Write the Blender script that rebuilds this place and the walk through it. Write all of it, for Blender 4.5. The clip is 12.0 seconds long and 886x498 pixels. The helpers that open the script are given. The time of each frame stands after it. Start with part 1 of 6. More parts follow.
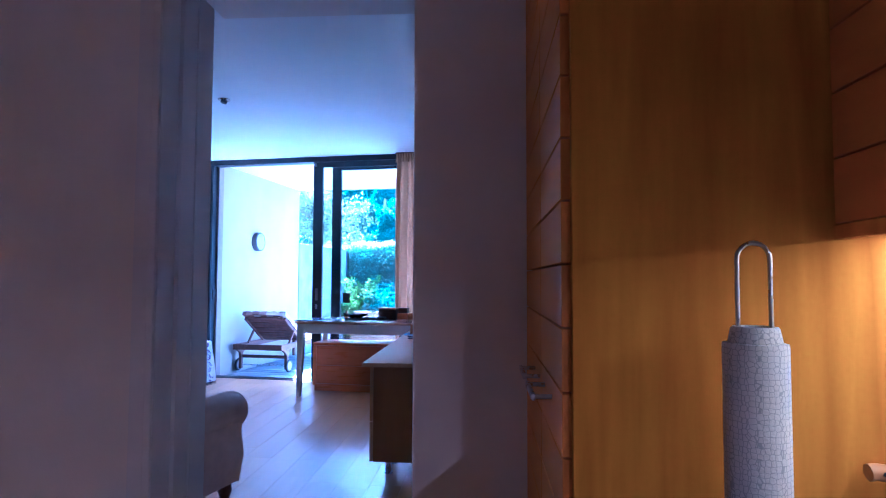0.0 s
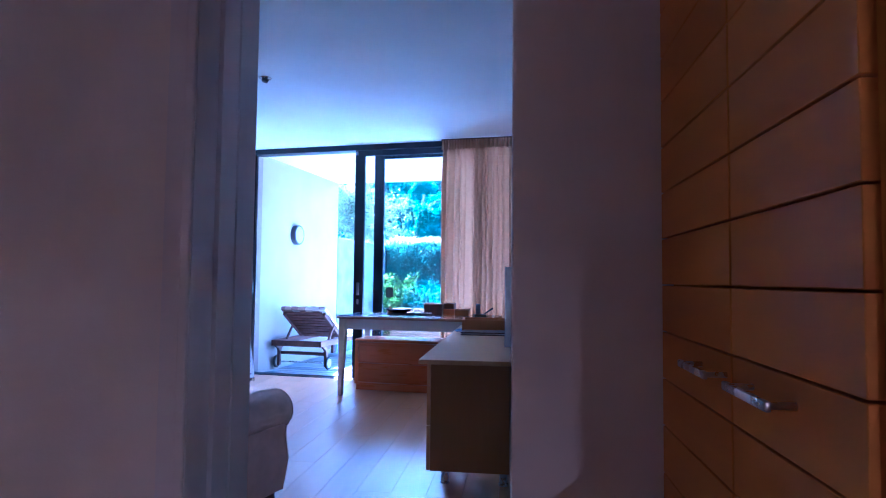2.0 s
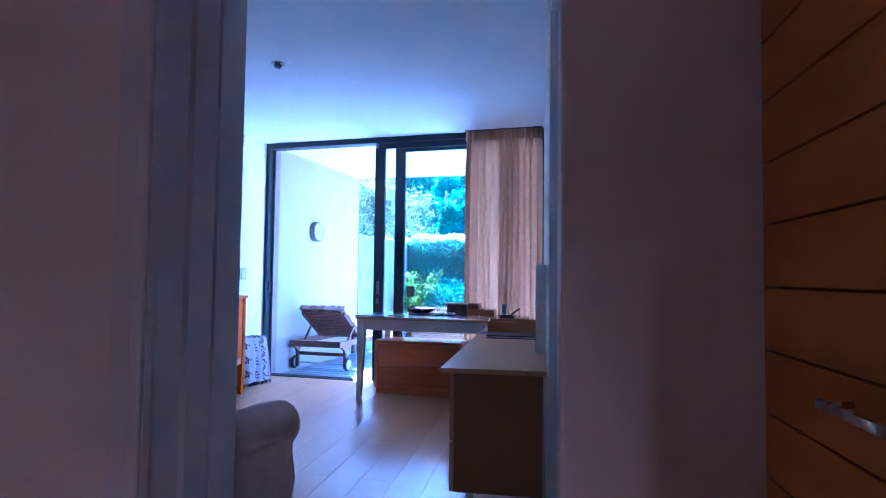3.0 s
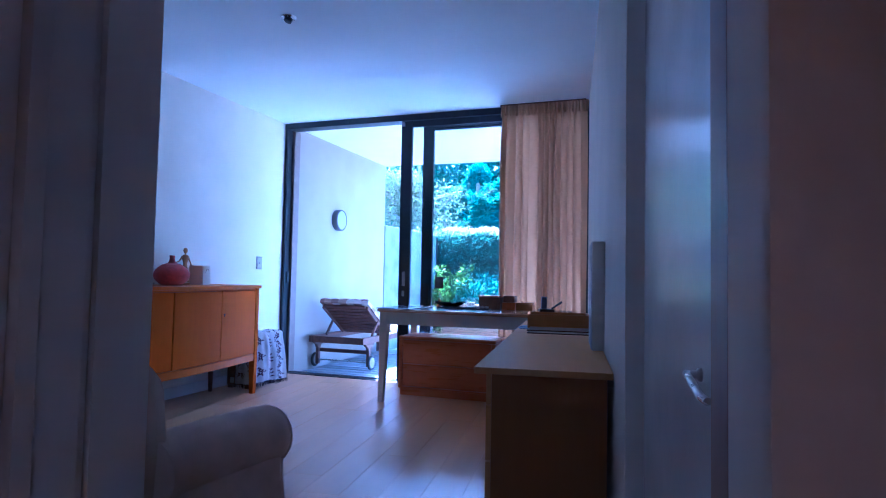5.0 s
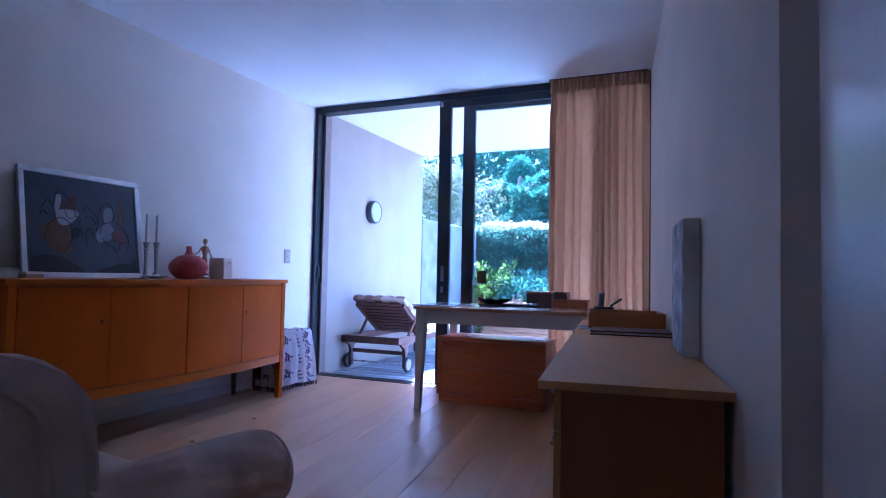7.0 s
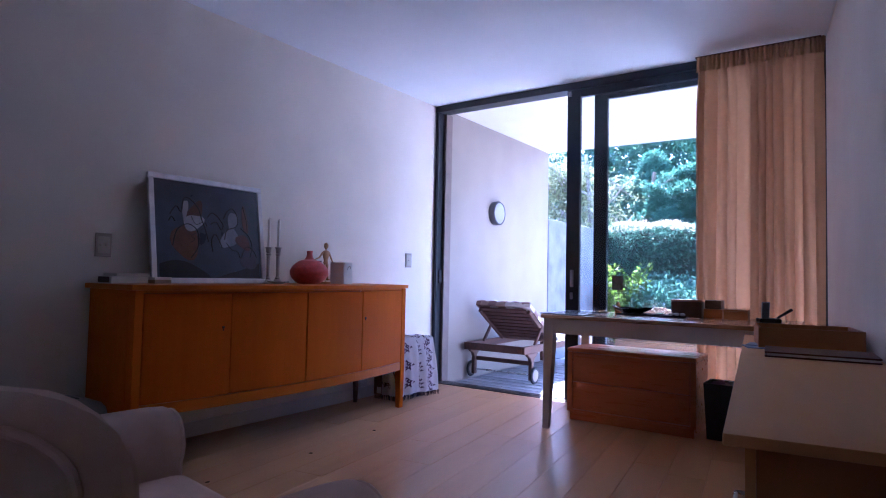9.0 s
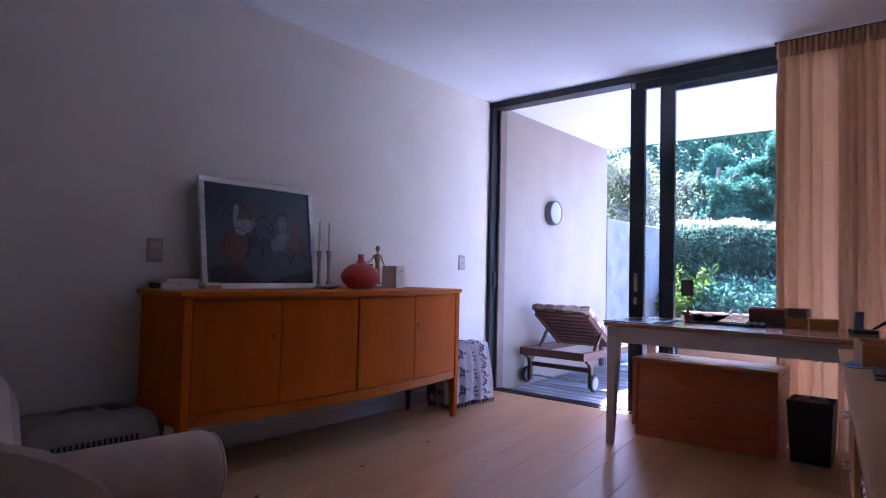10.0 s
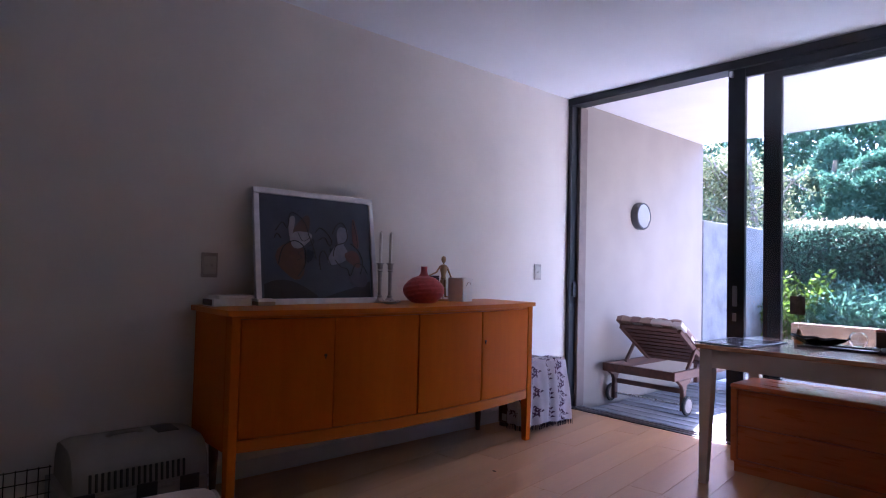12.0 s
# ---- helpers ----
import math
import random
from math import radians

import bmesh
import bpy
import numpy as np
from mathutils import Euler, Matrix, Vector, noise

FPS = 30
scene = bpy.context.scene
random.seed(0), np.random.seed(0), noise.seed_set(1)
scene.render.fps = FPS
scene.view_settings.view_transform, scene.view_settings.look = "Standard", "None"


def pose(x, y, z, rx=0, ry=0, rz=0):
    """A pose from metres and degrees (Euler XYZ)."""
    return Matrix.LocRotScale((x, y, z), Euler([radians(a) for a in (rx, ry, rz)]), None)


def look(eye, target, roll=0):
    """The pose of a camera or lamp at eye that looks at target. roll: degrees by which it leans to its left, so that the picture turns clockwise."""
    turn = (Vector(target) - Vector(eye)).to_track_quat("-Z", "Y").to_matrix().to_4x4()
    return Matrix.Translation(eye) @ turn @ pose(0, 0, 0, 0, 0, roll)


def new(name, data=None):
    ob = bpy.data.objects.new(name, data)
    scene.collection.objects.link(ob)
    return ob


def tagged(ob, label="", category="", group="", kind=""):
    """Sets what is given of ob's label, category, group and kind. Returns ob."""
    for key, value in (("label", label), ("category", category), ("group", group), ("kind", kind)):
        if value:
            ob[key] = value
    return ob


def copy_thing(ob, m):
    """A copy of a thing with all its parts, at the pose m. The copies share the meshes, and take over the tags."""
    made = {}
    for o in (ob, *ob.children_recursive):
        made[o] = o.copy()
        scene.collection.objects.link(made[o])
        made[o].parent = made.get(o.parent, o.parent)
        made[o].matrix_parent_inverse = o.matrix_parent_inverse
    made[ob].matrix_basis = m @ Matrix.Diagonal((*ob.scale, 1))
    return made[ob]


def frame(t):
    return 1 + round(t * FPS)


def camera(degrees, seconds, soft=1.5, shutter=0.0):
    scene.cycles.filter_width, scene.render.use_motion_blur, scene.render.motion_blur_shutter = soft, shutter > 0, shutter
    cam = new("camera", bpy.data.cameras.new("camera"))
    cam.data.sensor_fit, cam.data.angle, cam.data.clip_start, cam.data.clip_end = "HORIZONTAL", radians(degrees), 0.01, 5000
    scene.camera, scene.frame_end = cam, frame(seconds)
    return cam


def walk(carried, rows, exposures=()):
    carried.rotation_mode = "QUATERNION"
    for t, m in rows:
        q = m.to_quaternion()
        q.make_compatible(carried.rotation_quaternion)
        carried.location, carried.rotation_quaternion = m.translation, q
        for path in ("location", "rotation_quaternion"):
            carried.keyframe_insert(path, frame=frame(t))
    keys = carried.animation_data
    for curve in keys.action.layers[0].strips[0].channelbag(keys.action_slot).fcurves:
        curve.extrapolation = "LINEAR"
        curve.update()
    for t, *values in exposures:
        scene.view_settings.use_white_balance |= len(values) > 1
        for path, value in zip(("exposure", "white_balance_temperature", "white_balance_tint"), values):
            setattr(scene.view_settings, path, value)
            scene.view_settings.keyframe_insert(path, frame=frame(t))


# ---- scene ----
cam = camera(72.9, 12.0, soft=1.1)
PATH = [
    (0, (3.332, 1.004, 1.181), (3.195, 2.997, 1.282), 0.2),
    (0.5, (3.297, 1.076, 1.164), (3.141, 3.067, 1.265), 0.3),
    (1, (3.246, 1.168, 1.121), (3.068, 3.157, 1.224), 0.4),
    (1.5, (3.197, 1.273, 1.108), (2.986, 3.259, 1.21), 0.4),
    (2, (3.137, 1.366, 1.112), (2.893, 3.348, 1.214), 0.6),
    (2.5, (3.109, 1.502, 1.111), (2.829, 3.48, 1.21), 0.6),
    (3, (3.093, 1.677, 1.115), (2.772, 3.649, 1.21), 0.7),
    (5, (2.984, 2.251, 1.023), (2.564, 4.204, 1.117), 1.1),
    (5.5, (2.986, 2.396, 1.012), (2.532, 4.341, 1.104), 1.1),
    (6, (2.952, 2.513, 0.986), (2.452, 4.447, 1.074), 1.1),
    (6.5, (2.896, 2.636, 0.976), (2.367, 4.562, 1.065), 1.1),
    (8.3, (2.762, 2.969, 0.988), (2.031, 4.828, 1.078), 1.3),
    (8.5, (2.767, 2.993, 0.983), (1.965, 4.823, 1.074), 1.2),
    (9, (2.716, 3.065, 0.997), (1.79, 4.836, 1.087), 1.2),
    (9.5, (2.661, 3.146, 1.012), (1.647, 4.868, 1.096), 1.3),
    (10, (2.604, 3.21, 1.04), (1.531, 4.896, 1.119), 1.3),
    (10.5, (2.577, 3.284, 1.067), (1.457, 4.938, 1.145), 1.3),
    (11, (2.551, 3.367, 1.08), (1.376, 4.984, 1.157), 1.3),
    (11.5, (2.55, 3.444, 1.092), (1.302, 5.005, 1.168), 1.4),
    (12, (2.55, 3.515, 1.13), (1.241, 5.025, 1.199), 1.4),
]
# exposures: the picture starts cool and bright and settles to neutral
walk(cam, [(t, look(eye, target, roll)) for t, eye, target, roll in PATH],
     [(0, 5.12, 3380, 20), (3, 4.92, 3440, 20), (5, 4.40, 3500, 20), (6.5, 4.18, 3800, 25), (8.5, 4.13, 4500, 37), (10, 3.98, 4850, 38), (12, 3.83, 5180, 37)])

# ---- world, sun, lamps ----
SKEW = radians(-7.2)
ROOM = Matrix.Translation((0, 8.03, 0)) @ Matrix.Rotation(SKEW, 4, "Z")  # x along the window wall, y out of the room
CEIL = 2.615
RIGHT = 3.125

SUN_EL, SUN_AZ = radians(44), radians(-24)  # azimuth from the room's y axis, to the left
sun_way = (ROOM.to_3x3() @ Vector((math.sin(SUN_AZ) * math.cos(SUN_EL), math.cos(SUN_AZ) * math.cos(SUN_EL), math.sin(SUN_EL)))).normalized()
world = bpy.data.worlds.new("world")
scene.world = world
world.use_nodes = True
wn = world.node_tree
sky = wn.nodes.new("ShaderNodeTexSky")
sky.sky_type = "NISHITA"
sky.sun_disc = False
sky.sun_elevation = SUN_EL
sky.sun_rotation = math.atan2(sun_way.x, sun_way.y)
wn.nodes["Background"].inputs["Strength"].default_value = 0.12
wn.links.new(sky.outputs[0], wn.nodes["Background"].inputs["Color"])
sun = new("sun", bpy.data.lights.new("sun", "SUN"))
sun.data.energy, sun.data.angle, sun.data.color = 5.0, radians(0.6), (1.0, 0.95, 0.86)
sun.matrix_world = look((0, 0, 8), Vector((0, 0, 8)) - sun_way)


# daylight that reaches the curtained end of the glass wall
pane_lamp = new("window_daylight", bpy.data.lights.new("window_daylight", "AREA"))
pane_lamp.data.shape, pane_lamp.data.size, pane_lamp.data.size_y = "RECTANGLE", 0.62, 2.3
pane_lamp.data.energy, pane_lamp.data.color = 2.5, (1.0, 0.97, 0.93)
pane_lamp.matrix_world = ROOM @ pose(2.77, 0.025, 1.3, 90, 0, 180) @ pose(0, 0, 0, 0, 180, 0)


# ---- helpers for meshes and materials ----
def mat(name, color, rough=0.5, metal=0.0, var=0.15, scale=8.0, bump=0.05, bump_scale=60.0, stretch=(1, 1, 1), second=None, rand=0.0, spec=0.5, trans=0.0, alpha_glass=False):
    m = bpy.data.materials.new(name)
    m.use_nodes = True
    nt = m.node_tree
    b = nt.nodes["Principled BSDF"]
    b.inputs["Roughness"].default_value = rough
    b.inputs["Metallic"].default_value = metal
    b.inputs["Specular IOR Level"].default_value = spec
    co = nt.nodes.new("ShaderNodeTexCoord")
    mp = nt.nodes.new("ShaderNodeMapping")
    mp.inputs["Scale"].default_value = stretch
    nt.links.new(co.outputs["Object"], mp.inputs["Vector"])
    n1 = nt.nodes.new("ShaderNodeTexNoise")
    n1.inputs["Scale"].default_value = scale
    n1.inputs["Detail"].default_value = 6
    nt.links.new(mp.outputs[0], n1.inputs["Vector"])
    ramp = nt.nodes.new("ShaderNodeValToRGB")
    c2 = second or tuple(c * (1 - var) for c in color)
    c1 = tuple(min(1.0, c * (1 + var * 0.5)) for c in color) if not second else color
    ramp.color_ramp.elements[0].position, ramp.color_ramp.elements[1].position = 0.32, 0.68
    ramp.color_ramp.elements[0].color = (*c2, 1)
    ramp.color_ramp.elements[1].color = (*c1, 1)
    nt.links.new(n1.outputs["Fac"], ramp.inputs["Fac"])
    out = ramp.outputs["Color"]
    if rand:
        oi = nt.nodes.new("ShaderNodeObjectInfo")
        hv = nt.nodes.new("ShaderNodeHueSaturation")
        mr = nt.nodes.new("ShaderNodeMapRange")
        mr.inputs["To Min"].default_value, mr.inputs["To Max"].default_value = 1 - rand, 1 + rand
        nt.links.new(oi.outputs["Random"], mr.inputs["Value"])
        nt.links.new(mr.outputs[0], hv.inputs["Value"])
        nt.links.new(out, hv.inputs["Color"])
        out = hv.outputs["Color"]
    nt.links.new(out, b.inputs["Base Color"])
    if bump:
        n2 = nt.nodes.new("ShaderNodeTexNoise")
        n2.inputs["Scale"].default_value = bump_scale
        n2.inputs["Detail"].default_value = 4
        nt.links.new(mp.outputs[0], n2.inputs["Vector"])
        bp = nt.nodes.new("ShaderNodeBump")
        bp.inputs["Strength"].default_value = bump
        bp.inputs["Distance"].default_value = 0.01
        nt.links.new(n2.outputs["Fac"], bp.inputs["Height"])
        nt.links.new(bp.outputs[0], b.inputs["Normal"])
        rr = nt.nodes.new("ShaderNodeMapRange")
        rr.inputs["To Min"].default_value, rr.inputs["To Max"].default_value = max(0.02, rough - 0.08), min(1, rough + 0.08)
        nt.links.new(n1.outputs["Fac"], rr.inputs["Value"])
        nt.links.new(rr.outputs[0], b.inputs["Roughness"])
    return m


def wood(name, light, dark, rough=0.35, along="y", scale=3.0, rings=14.0, rand=0.0, bump=0.08, coat=0.0, spec=0.5):
    """Wood with grain that runs along one axis of the object."""
    m = bpy.data.materials.new(name)
    m.use_nodes = True
    nt = m.node_tree
    b = nt.nodes["Principled BSDF"]
    b.inputs["Coat Weight"].default_value = coat
    b.inputs["Specular IOR Level"].default_value = spec
    b.inputs["Coat Roughness"].default_value = 0.15
    co = nt.nodes.new("ShaderNodeTexCoord")
    mp = nt.nodes.new("ShaderNodeMapping")
    k = {"x": (0.12, 1, 1), "y": (1, 0.12, 1), "z": (1, 1, 0.12)}[along]
    mp.inputs["Scale"].default_value = tuple(scale * v for v in k)
    oi = nt.nodes.new("ShaderNodeObjectInfo")
    add = nt.nodes.new("ShaderNodeVectorMath")
    add.operation = "MULTIPLY_ADD"
    cmb = nt.nodes.new("ShaderNodeCombineXYZ")
    for i in range(3):
        nt.links.new(oi.outputs["Random"], cmb.inputs[i])
    nt.links.new(cmb.outputs[0], add.inputs[0])
    add.inputs[1].default_value = (7, 9, 11)
    nt.links.new(co.outputs["Object"], add.inputs[2])
    nt.links.new(add.outputs[0], mp.inputs["Vector"])
    big = nt.nodes.new("ShaderNodeTexNoise")
    big.inputs["Scale"].default_value = 1.6
    big.inputs["Detail"].default_value = 3
    big.inputs["Distortion"].default_value = 0.6
    nt.links.new(mp.outputs[0], big.inputs["Vector"])
    mul = nt.nodes.new("ShaderNodeMath")
    mul.operation = "MULTIPLY"
    mul.inputs[1].default_value = rings
    nt.links.new(big.outputs["Fac"], mul.inputs[0])
    frac = nt.nodes.new("ShaderNodeMath")
    frac.operation = "PINGPONG"
    frac.inputs[1].default_value = 1.0
    nt.links.new(mul.outputs[0], frac.inputs[0])
    fine = nt.nodes.new("ShaderNodeTexNoise")
    fine.inputs["Scale"].default_value = 22
    fine.inputs["Detail"].default_value = 5
    nt.links.new(mp.outputs[0], fine.inputs["Vector"])
    mix = nt.nodes.new("ShaderNodeMath")
    mix.operation = "MULTIPLY_ADD"
    mix.inputs[1].default_value = 0.45
    nt.links.new(frac.outputs[0], mix.inputs[0])
    half = nt.nodes.new("ShaderNodeMath")
    half.operation = "MULTIPLY"
    half.inputs[1].default_value = 0.55
    nt.links.new(fine.outputs["Fac"], half.inputs[0])
    nt.links.new(half.outputs[0], mix.inputs[2])
    ramp = nt.nodes.new("ShaderNodeValToRGB")
    ramp.color_ramp.elements[0].position, ramp.color_ramp.elements[1].position = 0.15, 0.75
    ramp.color_ramp.elements[0].color, ramp.color_ramp.elements[1].color = (*dark, 1), (*light, 1)
    nt.links.new(mix.outputs[0], ramp.inputs["Fac"])
    out = ramp.outputs["Color"]
    if rand:
        hv = nt.nodes.new("ShaderNodeHueSaturation")
        mr = nt.nodes.new("ShaderNodeMapRange")
        mr.inputs["To Min"].default_value, mr.inputs["To Max"].default_value = 1 - rand, 1 + rand
        nt.links.new(oi.outputs["Random"], mr.inputs["Value"])
        nt.links.new(mr.outputs[0], hv.inputs["Value"])
        nt.links.new(out, hv.inputs["Color"])
        out = hv.outputs["Color"]
    nt.links.new(out, b.inputs["Base Color"])
    rr = nt.nodes.new("ShaderNodeMapRange")
    rr.inputs["To Min"].default_value, rr.inputs["To Max"].default_value = rough - 0.06, rough + 0.08
    nt.links.new(fine.outputs["Fac"], rr.inputs["Value"])
    nt.links.new(rr.outputs[0], b.inputs["Roughness"])
    bp = nt.nodes.new("ShaderNodeBump")
    bp.inputs["Strength"].default_value = bump
    bp.inputs["Distance"].default_value = 0.004
    nt.links.new(fine.outputs["Fac"], bp.inputs["Height"])
    nt.links.new(bp.outputs[0], b.inputs["Normal"])
    return m


def glass_mat(name, tint=(0.93, 0.97, 0.96), rough=0.0):
    m = bpy.data.materials.new(name)
    m.use_nodes = True
    b = m.node_tree.nodes["Principled BSDF"]
    b.inputs["Base Color"].default_value = (*tint, 1)
    b.inputs["Roughness"].default_value = rough
    b.inputs["Transmission Weight"].default_value = 1.0
    b.inputs["IOR"].default_value = 1.45
    return m


def pane_mat(name, tint=(0.96, 0.975, 0.97)):
    """Thin flat glass: light goes straight through, gloss by Fresnel."""
    m = bpy.data.materials.new(name)
    m.use_nodes = True
    nt = m.node_tree
    clear = nt.nodes.new("ShaderNodeBsdfTransparent")
    clear.inputs["Color"].default_value = (*tint, 1)
    gloss = nt.nodes.new("ShaderNodeBsdfGlossy")
    gloss.inputs["Roughness"].default_value = 0.0
    lw = nt.nodes.new("ShaderNodeLayerWeight")
    lw.inputs["Blend"].default_value = 0.5
    pw = nt.nodes.new("ShaderNodeMath")
    pw.operation = "POWER"
    pw.inputs[1].default_value = 5.0
    nt.links.new(lw.outputs["Facing"], pw.inputs[0])
    fr = nt.nodes.new("ShaderNodeMath")
    fr.operation = "MULTIPLY_ADD"
    fr.inputs[1].default_value, fr.inputs[2].default_value = 0.96, 0.04
    nt.links.new(pw.outputs[0], fr.inputs[0])
    mx = nt.nodes.new("ShaderNodeMixShader")
    nt.links.new(fr.outputs[0], mx.inputs[0])
    nt.links.new(clear.outputs[0], mx.inputs[1])
    nt.links.new(gloss.outputs[0], mx.inputs[2])
    nt.links.new(mx.outputs[0], nt.nodes["Material Output"].inputs["Surface"])
    return m


def leaf_mat(name, a, b_, rough=0.45, translucent=0.35):
    """Leaves: colour by island, some light through them."""
    m = bpy.data.materials.new(name)
    m.use_nodes = True
    nt = m.node_tree
    b = nt.nodes["Principled BSDF"]
    geo = nt.nodes.new("ShaderNodeNewGeometry")
    ramp = nt.nodes.new("ShaderNodeValToRGB")
    ramp.color_ramp.elements[0].color, ramp.color_ramp.elements[1].color = (*a, 1), (*b_, 1)
    nt.links.new(geo.outputs["Random Per Island"], ramp.inputs["Fac"])
    nt.links.new(ramp.outputs[0], b.inputs["Base Color"])
    b.inputs["Roughness"].default_value = rough
    tr = nt.nodes.new("ShaderNodeBsdfTranslucent")
    nt.links.new(ramp.outputs[0], tr.inputs["Color"])
    mx = nt.nodes.new("ShaderNodeMixShader")
    mx.inputs[0].default_value = translucent
    nt.links.new(b.outputs[0], mx.inputs[1])
    nt.links.new(tr.outputs[0], mx.inputs[2])
    nt.links.new(mx.outputs[0], nt.nodes["Material Output"].inputs["Surface"])
    return m


def thing(name, m, label, category, group="", kind=""):
    ob = new(name)
    ob.empty_display_size = 0.1
    ob.matrix_world = m
    return tagged(ob, label, category, group, kind)


def weigh(me, tight):
    """Area-weighted normals, so that bevelled slabs stay flat between their edges."""
    if not tight:
        return
    acc = [Vector() for _ in me.vertices]
    for p in me.polygons:
        for v in p.vertices:
            acc[v] += p.normal * p.area ** 3 * 1e6
    me.normals_split_custom_set_from_vertices([tuple(a.normalized()) if a.length > 1e-30 else (0, 0, 0) for a in acc])


def finish(name, bm, material, smooth=True):
    bmesh.ops.recalc_face_normals(bm, faces=bm.faces)
    tight = smooth and name not in ("plank", "board", "floorboard") and all(e.is_manifold and e.calc_face_angle(0.0) < 1.0 for e in bm.edges)
    me = bpy.data.meshes.new(name)
    bm.to_mesh(me)
    bm.free()
    me.materials.append(material)
    if smooth:
        me.shade_smooth()
        weigh(me, tight)
        me.set_sharp_from_angle(angle=radians(38))
    return me


def part(name, bm, material, parent, label="", smooth=True):
    ob = new(name, finish(name, bm, material, smooth))
    ob.parent = parent
    return tagged(ob, label)


def solid(name, bm, material, m=None, label="", category="", group="", kind="", smooth=True):
    ob = new(name, finish(name, bm, material, smooth))
    if m is not None:
        ob.matrix_world = m
    return tagged(ob, label, category, group, kind)


def box(x0, y0, z0, x1, y1, z1, bev=0.0, seg=2, bm=None):
    own = bmesh.new()
    r = bmesh.ops.create_cube(own, size=1.0)
    bmesh.ops.scale(own, vec=(x1 - x0, y1 - y0, z1 - z0), verts=own.verts)
    bmesh.ops.translate(own, vec=((x0 + x1) / 2, (y0 + y1) / 2, (z0 + z1) / 2), verts=own.verts)
    if bev:
        bmesh.ops.bevel(own, geom=own.edges[:], offset=bev, segments=seg, affect="EDGES", profile=0.5)
    return own if bm is None else join(bm, own)


def join(bm, other):
    me = bpy.data.meshes.new("tmp")
    other.to_mesh(me)
    other.free()
    bm.from_mesh(me)
    bpy.data.meshes.remove(me)
    return bm


def moved(bm, m):
    bmesh.ops.transform(bm, matrix=m, verts=bm.verts)
    return bm


def rod(p, q, r0, r1=None, seg=12, bm=None):
    own = bmesh.new()
    p, q = Vector(p), Vector(q)
    bmesh.ops.create_cone(own, cap_ends=True, segments=seg, radius1=r0, radius2=r0 if r1 is None else r1, depth=(q - p).length)
    turn = (q - p).to_track_quat("Z", "Y").to_matrix().to_4x4()
    bmesh.ops.transform(own, matrix=Matrix.Translation((p + q) / 2) @ turn, verts=own.verts)
    return own if bm is None else join(bm, own)


def lathe(profile, seg=32, bm=None):
    """A turned body from (radius, height) pairs."""
    own = bmesh.new()
    rings = []
    for r, z in profile:
        rings.append([own.verts.new((max(r, 1e-4) * math.cos(2 * math.pi * i / seg), max(r, 1e-4) * math.sin(2 * math.pi * i / seg), z)) for i in range(seg)])
    for a, b in zip(rings, rings[1:]):
        for i in range(seg):
            own.faces.new((a[i], a[(i + 1) % seg], b[(i + 1) % seg], b[i]))
    own.faces.new(rings[0][::-1])
    own.faces.new(rings[-1])
    return own if bm is None else join(bm, own)


def tube(points, r, seg=8, closed=False, bm=None):
    """A round bar along a line of points."""
    own = bmesh.new()
    pts = [Vector(p) for p in points]
    n = len(pts)
    rings = []
    for i, p in enumerate(pts):
        a = pts[(i - 1) % n] if closed or i else p
        b = pts[(i + 1) % n] if closed or i < n - 1 else p
        d = (b - a).normalized()
        side = d.orthogonal().normalized() if not rings else (last - d * last.dot(d)).normalized()
        last = side
        up = d.cross(side)
        rings.append([own.verts.new(p + r * (math.cos(2 * math.pi * k / seg) * side + math.sin(2 * math.pi * k / seg) * up)) for k in range(seg)])
    for i in range(n if closed else n - 1):
        a, b = rings[i], rings[(i + 1) % n]
        for k in range(seg):
            own.faces.new((a[k], a[(k + 1) % seg], b[(k + 1) % seg], b[k]))
    if not closed:
        own.faces.new(rings[0][::-1])
        own.faces.new(rings[-1])
    return own if bm is None else join(bm, own)


def prism(outline, y0, y1, axis="y", bm=None, bev=0.0):
    """An outline drawn out between two levels of an axis: (x, z) for y, (x, y) for z, (y, z) for x."""
    own = bmesh.new()
    put = {"y": lambda a, b, l: (a, l, b), "z": lambda a, b, l: (a, b, l), "x": lambda a, b, l: (l, a, b)}[axis]
    lo = [own.verts.new(put(a, b, y0)) for a, b in outline]
    hi = [own.verts.new(put(a, b, y1)) for a, b in outline]
    n = len(outline)
    for i in range(n):
        own.faces.new((lo[i], lo[(i + 1) % n], hi[(i + 1) % n], hi[i]))
    own.faces.new(lo[::-1])
    own.faces.new(hi)
    bmesh.ops.recalc_face_normals(own, faces=own.faces)
    if bev:
        sharp = [e for e in own.edges if len(e.link_faces) == 2 and e.calc_face_angle() > 0.7]
        bmesh.ops.bevel(own, geom=sharp, offset=bev, segments=2, affect="EDGES", profile=0.5)
    return own if bm is None else join(bm, own)


def sheet(fn, nu, nv, bm=None):
    """A surface fn(u, v), u and v from 0 to 1."""
    own = bmesh.new()
    g = [[own.verts.new(fn(i / nu, j / nv)) for j in range(nv + 1)] for i in range(nu + 1)]
    for i in range(nu):
        for j in range(nv):
            own.faces.new((g[i][j], g[i + 1][j], g[i + 1][j + 1], g[i][j + 1]))
    return own if bm is None else join(bm, own)


